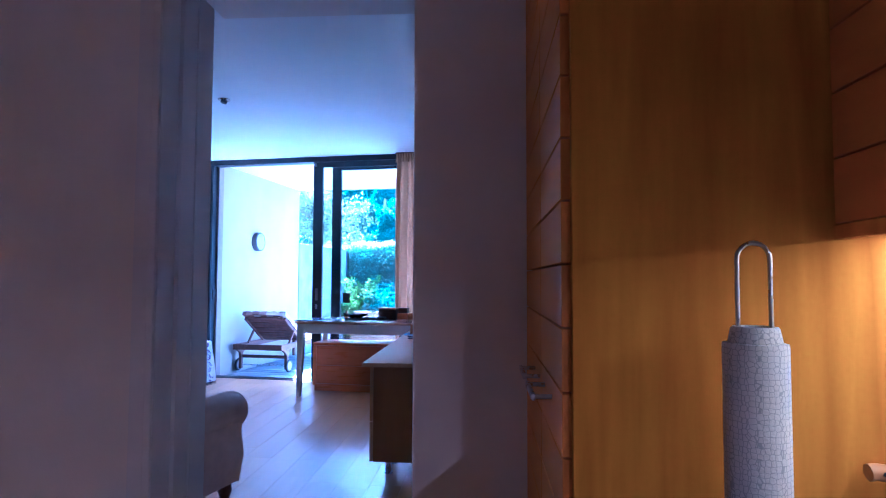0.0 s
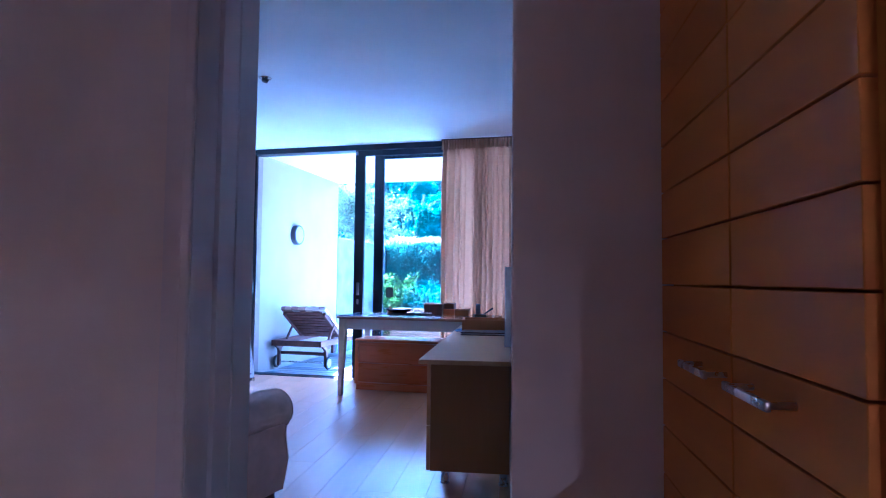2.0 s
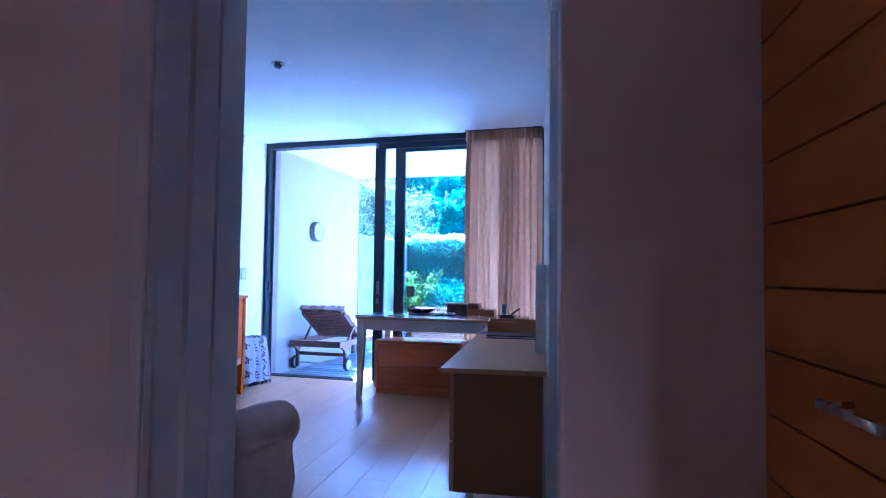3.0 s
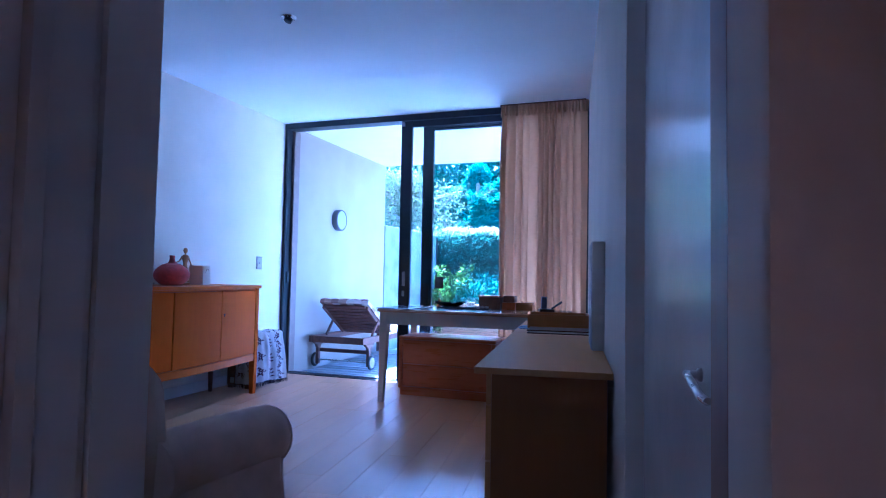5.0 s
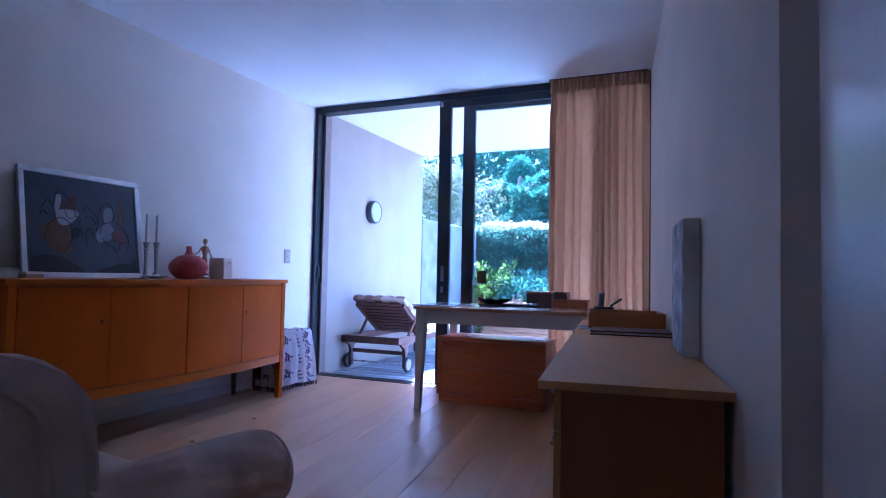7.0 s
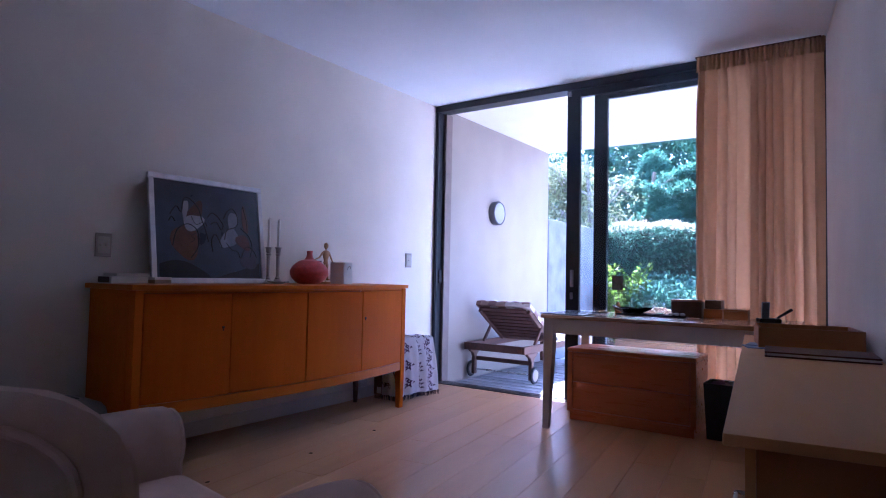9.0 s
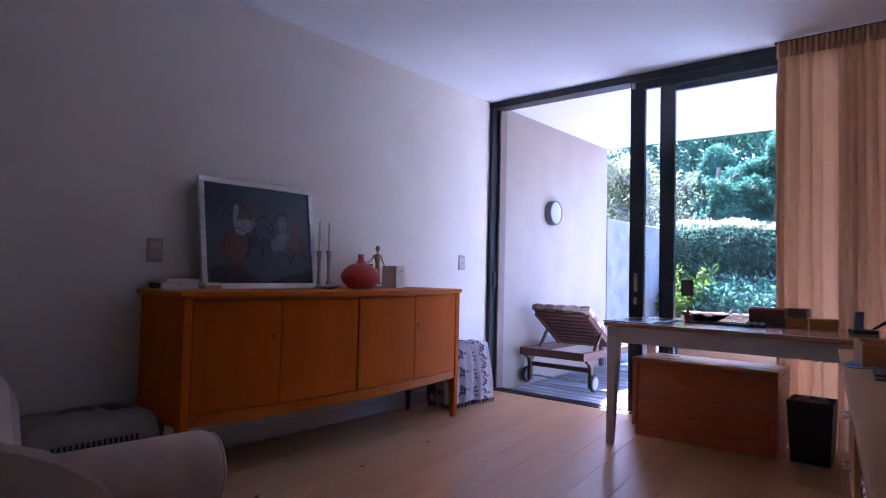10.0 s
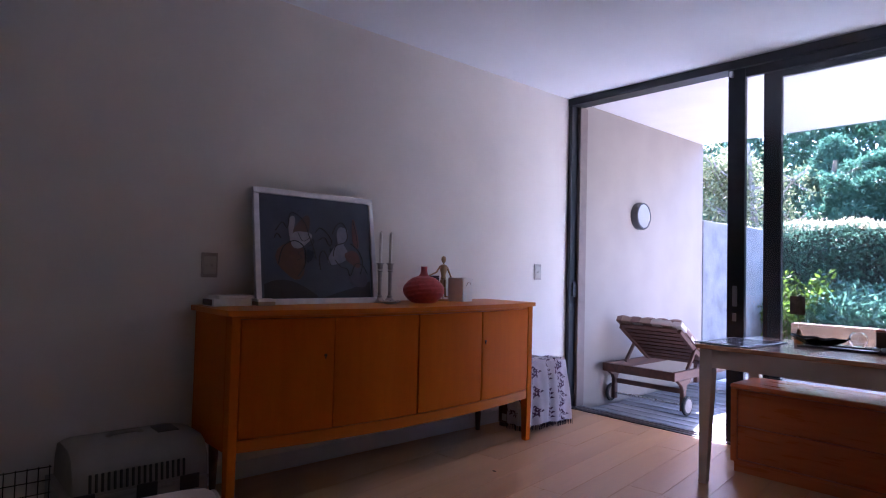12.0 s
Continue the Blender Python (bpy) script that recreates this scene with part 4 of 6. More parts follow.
def crumple(r, seed, squash=0.7):
    b = bmesh.new()
    bmesh.ops.create_icosphere(b, subdivisions=3, radius=r)
    for v in b.verts:
        k = 1 + 0.28 * noise.noise(v.co * (9 / (r * 10)) * 4 + Vector((seed, 0, 0))) + 0.12 * noise.noise(v.co * 60 + Vector((0, seed, 0)))
        v.co = Vector((v.co.x * k, v.co.y * k, v.co.z * k * squash))
    return b


for x, y, z, r, col, lab in ((-0.03, -0.02, 0.345, 0.058, (0.30, 0.16, 0.30), "crumpled mauve bag"), (0.035, 0.02, 0.345, 0.055, (0.20, 0.23, 0.26), "crumpled grey paper"), (0.01, -0.05, 0.35, 0.035, (0.5, 0.38, 0.36), "crumpled pink paper")):
    w_ = solid("crumpled_paper", crumple(r, x * 100), mat("crumple_" + lab.split()[1], col, 0.6, var=0.3, scale=20), R(2.61 + x, -0.36 + y, z - 0.02), lab + " lying in the waste bin", "paper")

# ---- things on the table ----
pm = thing("place_mat", R(1.69, -0.61, TZ, -3), "dark slate-blue rectangular place mat on the table", "place mat")
part("board", box(-0.155, -0.235, 0, 0.155, 0.235, 0.006, 0.002), SLATE, pm)
part("trim", box(-0.13, -0.21, 0.0062, 0.13, 0.21, 0.0068), mat("blue_mat_print", (0.06, 0.07, 0.13), 0.25, var=0.3, scale=12), pm, "blue printed panel")
bw = thing("fruit_bowl", R(2.02, -0.40, TZ), "long shallow black leaf-shaped bowl on the table", "bowl")


def bowl_fn(u, v):
    a = 2 * math.pi * u
    r = v
    tip = 1 + 0.18 * math.cos(2 * a)
    x = 0.125 * r * math.cos(a) * tip
    y = 0.075 * r * math.sin(a)
    z = 0.004 + 0.040 * r ** 2.2 + 0.012 * r * r * abs(math.cos(a)) ** 3 + 0.004 * r * math.sin(7 * a)
    return (x, y, z)


b_ = sheet(bowl_fn, 48, 10)
bmesh.ops.remove_doubles(b_, verts=b_.verts, dist=0.0004)
bmesh.ops.solidify(b_, geom=b_.faces[:], thickness=0.004)
part("shell", b_, mat("black_glazed_wood", (0.015, 0.014, 0.018), 0.25, var=0.3, scale=15), bw)
bt = thing("serving_tray", R(2.17, -0.44, TZ, 2), "thin black rectangular tray on the table", "tray")
part("base", box(-0.22, -0.07, 0, 0.22, 0.07, 0.006, 0.002), BLACK, bt)
part("rim", box(-0.225, -0.078, 0.0, 0.225, -0.0705, 0.014, 0.002), BLACK, bt)
part("rim", box(-0.225, 0.0705, 0.0, 0.225, 0.078, 0.014, 0.002), BLACK, bt)
gb = thing("glass_ball", R(2.165, -0.25, TZ), "clear round glass bowl on the table", "glass")
gl = lathe([(0.02, 0.0), (0.028, 0.004), (0.041, 0.022), (0.046, 0.046), (0.040, 0.070), (0.026, 0.085), (0.0235, 0.084), (0.0375, 0.069), (0.043, 0.046), (0.038, 0.023), (0.024, 0.007), (0.001, 0.006)], 32)
part("globe", gl, glass_mat("clear_glass", (0.97, 0.99, 0.99)), gb)
ph = thing("photo_holder", R(1.885, -0.30, TZ), "amber glass photo clip holding a small card", "photo holder")
AMBER = glass_mat("amber_glass", (0.85, 0.36, 0.10), 0.05)
part("base", lathe([(0.022, 0), (0.024, 0.01), (0.022, 0.045), (0.012, 0.058), (0.009, 0.075), (0.006, 0.08)], 20), mat("amber_glaze", (0.42, 0.15, 0.05), 0.2, var=0.3, scale=20), ph)
part("wire", tube([(0, 0, 0.08), (0, 0, 0.14), (-0.01, 0, 0.18)], 0.0015, 6), STEEL, ph)
part("photo", box(-0.045, -0.002, 0.165, 0.035, 0.0, 0.27, 0.0005), mat("brown_photo_print", (0.26, 0.21, 0.17), 0.35, var=0.5, scale=25), ph, "small brown photo print")
for i, (x, y) in enumerate(((2.29, -0.455), (2.325, -0.45), (2.365, -0.46))):
    solid("pebble", crumple(0.017, i + 3, 0.6), mat("white_pebble", (0.6, 0.58, 0.55), 0.5), R(x, y, TZ + 0.021), "small white pebble on the black tray", "pebble", "pebbles on the tray")
ob_ = thing("wooden_box", R(2.37, -0.335, TZ, 2), "dark reddish wooden desk box on the table", "box")
part("body", box(-0.095, -0.06, 0, 0.095, 0.06, 0.105, 0.004), DARK_WOOD, ob_)
part("lid", box(-0.097, -0.062, 0.1055, 0.097, 0.062, 0.118, 0.004), CHERRY, ob_)
ob_ = thing("wooden_box", R(2.53, -0.30, TZ, -3), "pair of stacked reddish wooden boxes on the table", "box")
part("lower_box", box(-0.058, -0.05, 0, 0.058, 0.05, 0.062, 0.004), CHERRY, ob_)
part("upper_box", box(-0.050, -0.048, 0.0625, 0.050, 0.048, 0.118, 0.004), DARK_WOOD, ob_)
ob_ = thing("wooden_box", R(2.672, -0.36, TZ, 0), "low tan wooden tray box on the table", "box")
part("body", box(-0.07, -0.05, 0, 0.07, 0.05, 0.055, 0.003), TAN_BOX, ob_)
part("lid", box(-0.071, -0.051, 0.0555, 0.071, 0.051, 0.066, 0.003), TAN_BOX, ob_)
cr = thing("phone_cradle", R(2.86, -0.44, TZ, 20), "grey desk phone in a black cradle on the table", "telephone")
part("cradle", box(-0.06, -0.05, 0, 0.06, 0.05, 0.025, 0.006), BLACK, cr)
part("handset", moved(box(-0.022, -0.012, 0, 0.022, 0.012, 0.10, 0.006), pose(-0.02, 0, 0.026, 12, 0, 0)), mat("grey_phone_plastic", (0.16, 0.18, 0.24), 0.4), cr)
part("pen_rest", moved(rod((0, 0, 0), (0.085, 0.01, 0.055), 0.007, 0.010, 10), pose(0.045, 0, 0.026)), BLACK, cr)


# ---- desk along the right wall ----
def make_desk():
    d = thing("desk", pose(2.9, 5.5, 0), "long pale beech desk with a drawer unit on steel feet", "desk")
    part("desktop", box(-0.24, -1.205, 0.697, 0.221, 0.15, 0.72, 0.003), DESK_WOOD, d)
    part("desktop", box(-0.24, 0.152, 0.697, 0.221, 1.16, 0.72, 0.003), DESK_WOOD, d)
    for y0, y1 in ((-1.15, -0.55), (0.45, 1.05)):
        unit = part("drawer_unit", box(-0.185, y0, 0.168, 0.205, y1, 0.6965, 0.002), DESK_SIDE_SHADED, d)
        for z0, z1 in ((0.585, 0.694), (0.392, 0.581), (0.17, 0.388)):
            dr = box(-0.204, y0 - 0.001, z0, -0.1855, y1, z1, 0.002)
            p = part("drawer_front", dr, DESK_WOOD, unit)
            hz = (z0 + z1) / 2
            part("drawer_handle", tube([(-0.2045, (y0 + y1) / 2 - 0.07, hz), (-0.23, (y0 + y1) / 2 - 0.07, hz), (-0.23, (y0 + y1) / 2 + 0.07, hz), (-0.2045, (y0 + y1) / 2 + 0.07, hz)], 0.005, 8), STEEL, unit, "brushed steel bar handle")
        for x in (-0.15, 0.17):
            for y in (y0 + 0.33 * (1 if y0 < 0 else 0) + 0.02, y1 - 0.05):
                f = rod((x, y, 0.012), (x, y, 0.1675), 0.021, seg=20)
                rod((x, y, 0.0), (x, y, 0.012), 0.026, seg=20, bm=f)
                part("foot", f, STEEL, unit, "round steel foot")
    return d


make_desk()
DZ = 0.7205
cv = thing("canvas", pose(3.097, 5.10, DZ), "deep-edged canvas print with blurred grey-blue pattern, leaning on the wall", "canvas")
part("stretcher", box(-0.026, -0.18, 0, 0.026, 0.18, 0.470, 0.003), CANVAS_SIDE, cv)
prn = mat("blurred_blue_print", (0.76, 0.75, 0.76), 0.7, var=0.0, scale=11, second=(0.20, 0.23, 0.34), bump=0.1, bump_scale=250)
part("print", box(-0.0285, -0.177, 0.003, -0.0265, 0.177, 0.467), prn, cv)
tr = thing("letter_tray", pose(2.905, 6.12, DZ, 0, 0, 3), "open orange-brown wooden tray on the desk", "tray")
part("base", box(-0.185, -0.15, 0, 0.185, 0.15, 0.008), TAN_BOX, tr)
for a in ((-0.19, -0.155, 0.19, -0.143), (-0.19, 0.143, 0.19, 0.155), (-0.19, -0.1425, -0.178, 0.1425), (0.178, -0.1425, 0.19, 0.1425)):
    part("side", box(a[0], a[1], 0.0, a[2], a[3], 0.088, 0.002), TAN_BOX, tr)
fo = thing("folder", pose(2.925, 5.74, DZ, 0, 0, -1), "dark maroon leather folder lying on the desk", "folder")
part("lower_cover", box(-0.18, -0.115, 0, 0.18, 0.115, 0.006, 0.002), MAROON, fo)
part("pages", box(-0.172, -0.108, 0.0062, 0.176, 0.108, 0.014), CREAM_CARD, fo)
part("upper_cover", box(-0.18, -0.115, 0.0142, 0.18, 0.115, 0.021, 0.002), MAROON, fo)
for i in range(2):
    solid("paper_sheet", box(-0.045, -0.06, 0, 0.045, 0.06, 0.004, 0.001), BLUE_PAPER, pose(2.715 + 0.012 * i, 6.0 + 0.07 * i - 0.02, DZ + 0.0045 * i, 0, 0, 12 - 20 * i), "pale blue leaflet on the desk", "leaflet", "leaflets on the desk")

# ---- curtain ----
cu = thing("curtain", R(2.75, -0.045, 0), "full-length pleated linen curtain drawn to the wall side", "curtain")


def curtain_fn(u, v):
    x = -0.385 + 0.775 * u
    z = 0.015 + 2.50 * v
    head = max(0.0, min(1.0, (v - 0.90) / 0.10))
    ph = (u + 0.022 * math.sin(u * 9 + 1) + 0.012 * math.sin(u * 23)) * 2 * math.pi * 13
    amp = 0.046 * (1 - 0.45 * head) * (0.70 + 0.35 * math.sin(u * 11 + 0.7) + 0.25 * math.sin(u * 29 + v * 1.5))
    drift = 0.6 * math.sin(v * 2.2 + u * 6) * (1 - head)
    y = amp * math.sin(ph + drift) + 0.008 * math.sin(ph * 0.37 + v * 3)
    x += 0.012 * math.cos(ph + drift) * (1 - head)
    return (x, y, z)


part("drape", sheet(curtain_fn, 260, 40), CURTAIN, cu)


def heading_fn(u, v):
    x = -0.39 + 0.785 * u
    ph = u * 2 * math.pi * 26
    pinch = 0.5 + 0.5 * math.cos(math.pi * 2 * v)
    y = -0.012 + (0.010 + 0.022 * abs(v - 0.25)) * math.sin(ph) - 0.004
    return (x + 0.006 * math.cos(ph) * v, y, 2.50 + 0.098 * v)


part("heading", sheet(heading_fn, 260, 10), CURTAIN, cu, "gathered pencil-pleat heading tape")
part("curtain_rail", box(-0.395, -0.012, 2.599, 0.375, 0.012, 2.6145, 0.002), DARK_WOOD, cu, "dark ceiling-fixed curtain rail")


# ---- armchair ----
def make_armchair():
    a = thing("armchair", pose(1.555, 3.78, 0, 0, 0, -15), "cream upholstered armchair with rolled arms and piped back", "armchair")
    W = 0.51

    def arm_profile(k):
        out = []
        for i in range(19):
            t = radians(-55 + 270 * i / 18)
            out.append((k * (W - 0.088 + 0.088 * math.cos(t)), 0.526 + 0.086 * math.sin(t)))
        out += [(k * (W - 0.168), 0.16), (k * (W - 0.05), 0.16), (k * (W - 0.022), 0.30), (k * (W - 0.04), 0.41)]
        return out

    for k in (-1, 1):
        pf = arm_profile(k)
        cx = sum(p[0] for p in pf) / len(pf)
        body = bmesh.new()
        rings = []
        for y, sc, dz in ((-0.06, 0.95, -0.010), (-0.02, 1.0, 0.0), (0.30, 1.0, 0.004), (0.345, 0.985, 0.003), (0.362, 0.94, 0.002), (0.37, 0.86, 0.0)):
            rings.append([body.verts.new((cx + (x - cx) * sc, y, 0.16 + (z - 0.16) * (1 - (1 - sc) * 0.4) + dz)) for x, z in pf])
        n = len(pf)
        for r0, r1 in zip(rings, rings[1:]):
            for i in range(n):
                body.faces.new((r0[i], r0[(i + 1) % n], r1[(i + 1) % n], r1[i]))
        body.faces.new(rings[0][::-1])
        body.faces.new(rings[-1])
        arm = part("arm", body, UPHOLSTERY, a)
        edge = [(cx + (x - cx) * 0.93, 0.366, 0.16 + (z - 0.16) * 0.972 + 0.002) for x, z in pf]
        part("piping", tube(edge, 0.0045, 6, closed=True), UPHOLSTERY, arm, "piped seam")
    part("seat_base", box(-W + 0.17, -0.24, 0.16, W - 0.17, 0.35, 0.33, 0.02, 3), UPHOLSTERY, a)
    cush = box(-W + 0.172, -0.22, 0.331, W - 0.172, 0.375, 0.455, 0.045, 4)
    part("seat_cushion", cush, UPHOLSTERY, a)
    # back: rounded top, curved round the sitter, leaning slightly
    hw, h0, h1, rad, nc = 0.452, 0.16, 0.832, 0.11, 24

    def outline(inset, y):
        X, H, r = hw - inset, h1 - inset, max(0.03, rad - inset * 0.6)
        low, up = [], []
        for i in range(nc + 1):
            x = -X * math.cos(math.pi * i / nc)
            over = max(0.0, abs(x) - (X - r))
            z = H - r + math.sqrt(max(0.0, r * r - over * over))
            curl = (0.14 + 0.15 * min(1.0, max(0.0, (-0.15 - y) / 0.14))) * (x / hw) ** 2 - 0.015
            low.append((x, y + curl + 0.10 * 0.14, h0 + inset * 0.3))
            up.append((x, y + curl - 0.10 * (z - 0.3), z))
        return low + up[::-1]

    def cap(b, ring, flip):
        for i in range(nc):
            q = (ring[i], ring[i + 1], ring[2 * nc - i], ring[2 * nc + 1 - i])
            b.faces.new(q[::-1] if flip else q)

    def skin(b, layers):
        rings = [[b.verts.new(p) for p in outline(ins, y)] for y, ins in layers]
        m = len(rings[0])
        for r0, r1 in zip(rings, rings[1:]):
            for i in range(m):
                b.faces.new((r0[i], r0[(i + 1) % m], r1[(i + 1) % m], r1[i]))
        cap(b, rings[0], True)
        cap(b, rings[-1], False)
        return b

    back = part("backrest", skin(bmesh.new(), ((-0.288, 0.05), (-0.292, 0.028), (-0.284, 0.010), (-0.264, 0.0), (-0.19, 0.0), (-0.155, 0.015), (-0.135, 0.045))), UPHOLSTERY, a)
    part("piping", tube(outline(0.048, -0.296), 0.009, 8, closed=True), UPHOLSTERY, back, "piped seam round the outside back")
    part("back_panel", skin(bmesh.new(), ((-0.297, 0.088), (-0.293, 0.064), (-0.282, 0.056))), UPHOLSTERY, back, "plain outside back panel")
    for x in (-0.42, 0.42):
        leg = lathe([(0.016, 0.035), (0.020, 0.05), (0.015, 0.07), (0.027, 0.10), (0.034, 0.125), (0.030, 0.1595)], 16)
        part("front_leg", moved(leg, Matrix.Translation((x, 0.31, 0))), DARK_WOOD, a, "dark turned wooden leg")
        wh = rod((x - 0.009, 0.318, 0.018), (x + 0.009, 0.318, 0.018), 0.018, seg=16)
        rod((x, 0.312, 0.018), (x, 0.312, 0.037), 0.006, seg=8, bm=wh)
        part("castor", wh, mat("brass_castor", (0.30, 0.20, 0.08), 0.35, metal=0.9), a)
        part("rear_leg", moved(prism([(-0.02, 0.159), (0.02, 0.159), (0.005, 0.0), (-0.02, 0.0)], -0.018, 0.018, "y", bev=0.003), Matrix.Translation((x, -0.15, 0)) @ Matrix.Rotation(radians(90), 4, "Z")), DARK_WOOD, a)
    return a


make_armchair()


# ---- pet carrier and wire crate ----
def make_carrier():
    c = thing("pet_carrier", R(0.235, -3.40, 0), "grey-beige plastic pet carrier with slotted sides and dark top label", "pet carrier")
    L, D = 0.275, 0.19
    low = bmesh.new()
    sec = [(-D + 0.02, 0.0), (D - 0.02, 0.0), (D, 0.03), (D + 0.005, 0.19), (D + 0.014, 0.195), (D + 0.014, 0.21), (-D - 0.014, 0.21), (-D - 0.014, 0.195), (-D - 0.005, 0.19), (-D, 0.03)]
    prism(sec, -L, L, "y", bm=low, bev=0.006)
    part("lower_shell", low, CARRIER, c)
    up = bmesh.new()
    sec = [(-D - 0.006, 0.211), (D + 0.006, 0.211), (D - 0.005, 0.30), (D - 0.045, 0.365), (D - 0.10, 0.385), (-D + 0.10, 0.385), (-D + 0.045, 0.365), (-D + 0.005, 0.30)]
    rings = []
    for y, k in ((-L + 0.03, 0.92), (-L + 0.045, 0.97), (-L + 0.07, 1.0), (L - 0.10, 1.0), (L - 0.03, 0.93), (L, 0.86)):
        rings.append([up.verts.new((x * (0.6 + 0.4 * k) , y, 0.211 + (z - 0.211) * k)) for x, z in sec])
    n = len(sec)
    for r0, r1 in zip(rings, rings[1:]):
        for i in range(n):
            up.faces.new((r0[i], r0[(i + 1) % n], r1[(i + 1) % n], r1[i]))
    up.faces.new(rings[0][::-1])
    up.faces.new(rings[-1])
    bmesh.ops.bevel(up, geom=[e for e in up.edges if e.calc_face_angle(0) > 0.5], offset=0.008, segments=2, affect="EDGES")
    upper = part("upper_shell", up, CARRIER, c)
    for i in range(17):
        y = -0.185 + i * 0.0222
        part("vent_slot", moved(box(-0.0035, -0.0055, -0.036, 0.0035, 0.0055, 0.036, 0.003), pose(D + 0.0005, y, 0.258, 0, -7, 0)), BLACK, upper, "dark vent slot")
    part("top_label", box(-0.06, 0.10, 0.3835, 0.06, 0.19, 0.3875, 0.002), BLACK, upper, "black top label")
    part("carry_handle", tube([(0, -0.09, 0.382), (0, -0.07, 0.398), (0, 0.03, 0.398), (0, 0.05, 0.382)], 0.010, 8), CARRIER, upper, "moulded carry handle")
    for y in (-0.21, 0.02, 0.19):
        part("latch", box(D + 0.0145, y - 0.04, 0.165, D + 0.026, y + 0.04, 0.228, 0.004), BLACK, c, "dark clip latch")
    return c


make_carrier()
cg = thing("wire_crate_door", R(0.30, -3.83, 0), "black wire grid door standing beside the pet carrier", "wire grid")
for i in range(8):
    part("wire", rod((0.0, -0.13 + i * 0.037, 0.0), (0.0, -0.13 + i * 0.037, 0.325), 0.0022, seg=6), BLACK, cg)
for i in range(7):
    part("wire", rod((0.0045, -0.135, 0.02 + i * 0.05), (0.0045, 0.134, 0.02 + i * 0.05), 0.0022, seg=6), BLACK, cg)

# ---- ceiling downlight ----
dl = thing("downlight", pose(1.254, 5.609, CEIL), "small swivel steel ceiling spotlight, unlit", "downlight")
part("ring", moved(lathe([(0.030, 0.0), (0.047, 0.0), (0.048, 0.004), (0.044, 0.008), (0.032, 0.009)], 32), Matrix.Rotation(radians(180), 4, "X")), STEEL, dl)
part("lamp_head", moved(lathe([(0.018, 0.0), (0.026, 0.004), (0.024, 0.026), (0.018, 0.028)], 24), pose(0.004, 0, -0.006, 165, 15, 0)), mat("dark_lamp_head", (0.10, 0.10, 0.11), 0.3, metal=0.8), dl)

# ---- patio: wall lamp, deck boards, lounger ----
wl = thing("wall_lamp", R(0.0455, 1.09, 1.69), "round bulkhead wall lamp with grey rim and white diffuser, unlit", "wall lamp")
part("rim", moved(lathe([(0.128, 0.0), (0.130, 0.004), (0.130, 0.062), (0.124, 0.070), (0.112, 0.070), (0.112, 0.05)], 48), Matrix.Rotation(radians(90), 4, "Y")), mat("grey_lamp_rim", (0.10, 0.10, 0.11), 0.4, metal=0.3), wl)
part("diffuser", moved(lathe([(0.1115, 0.052), (0.1115, 0.066), (0.09, 0.076), (0.04, 0.082), (0.001, 0.083)], 48), Matrix.Rotation(radians(90), 4, "Y")), mat("opal_diffuser", (0.42, 0.43, 0.44), 0.3, var=0.02), wl)


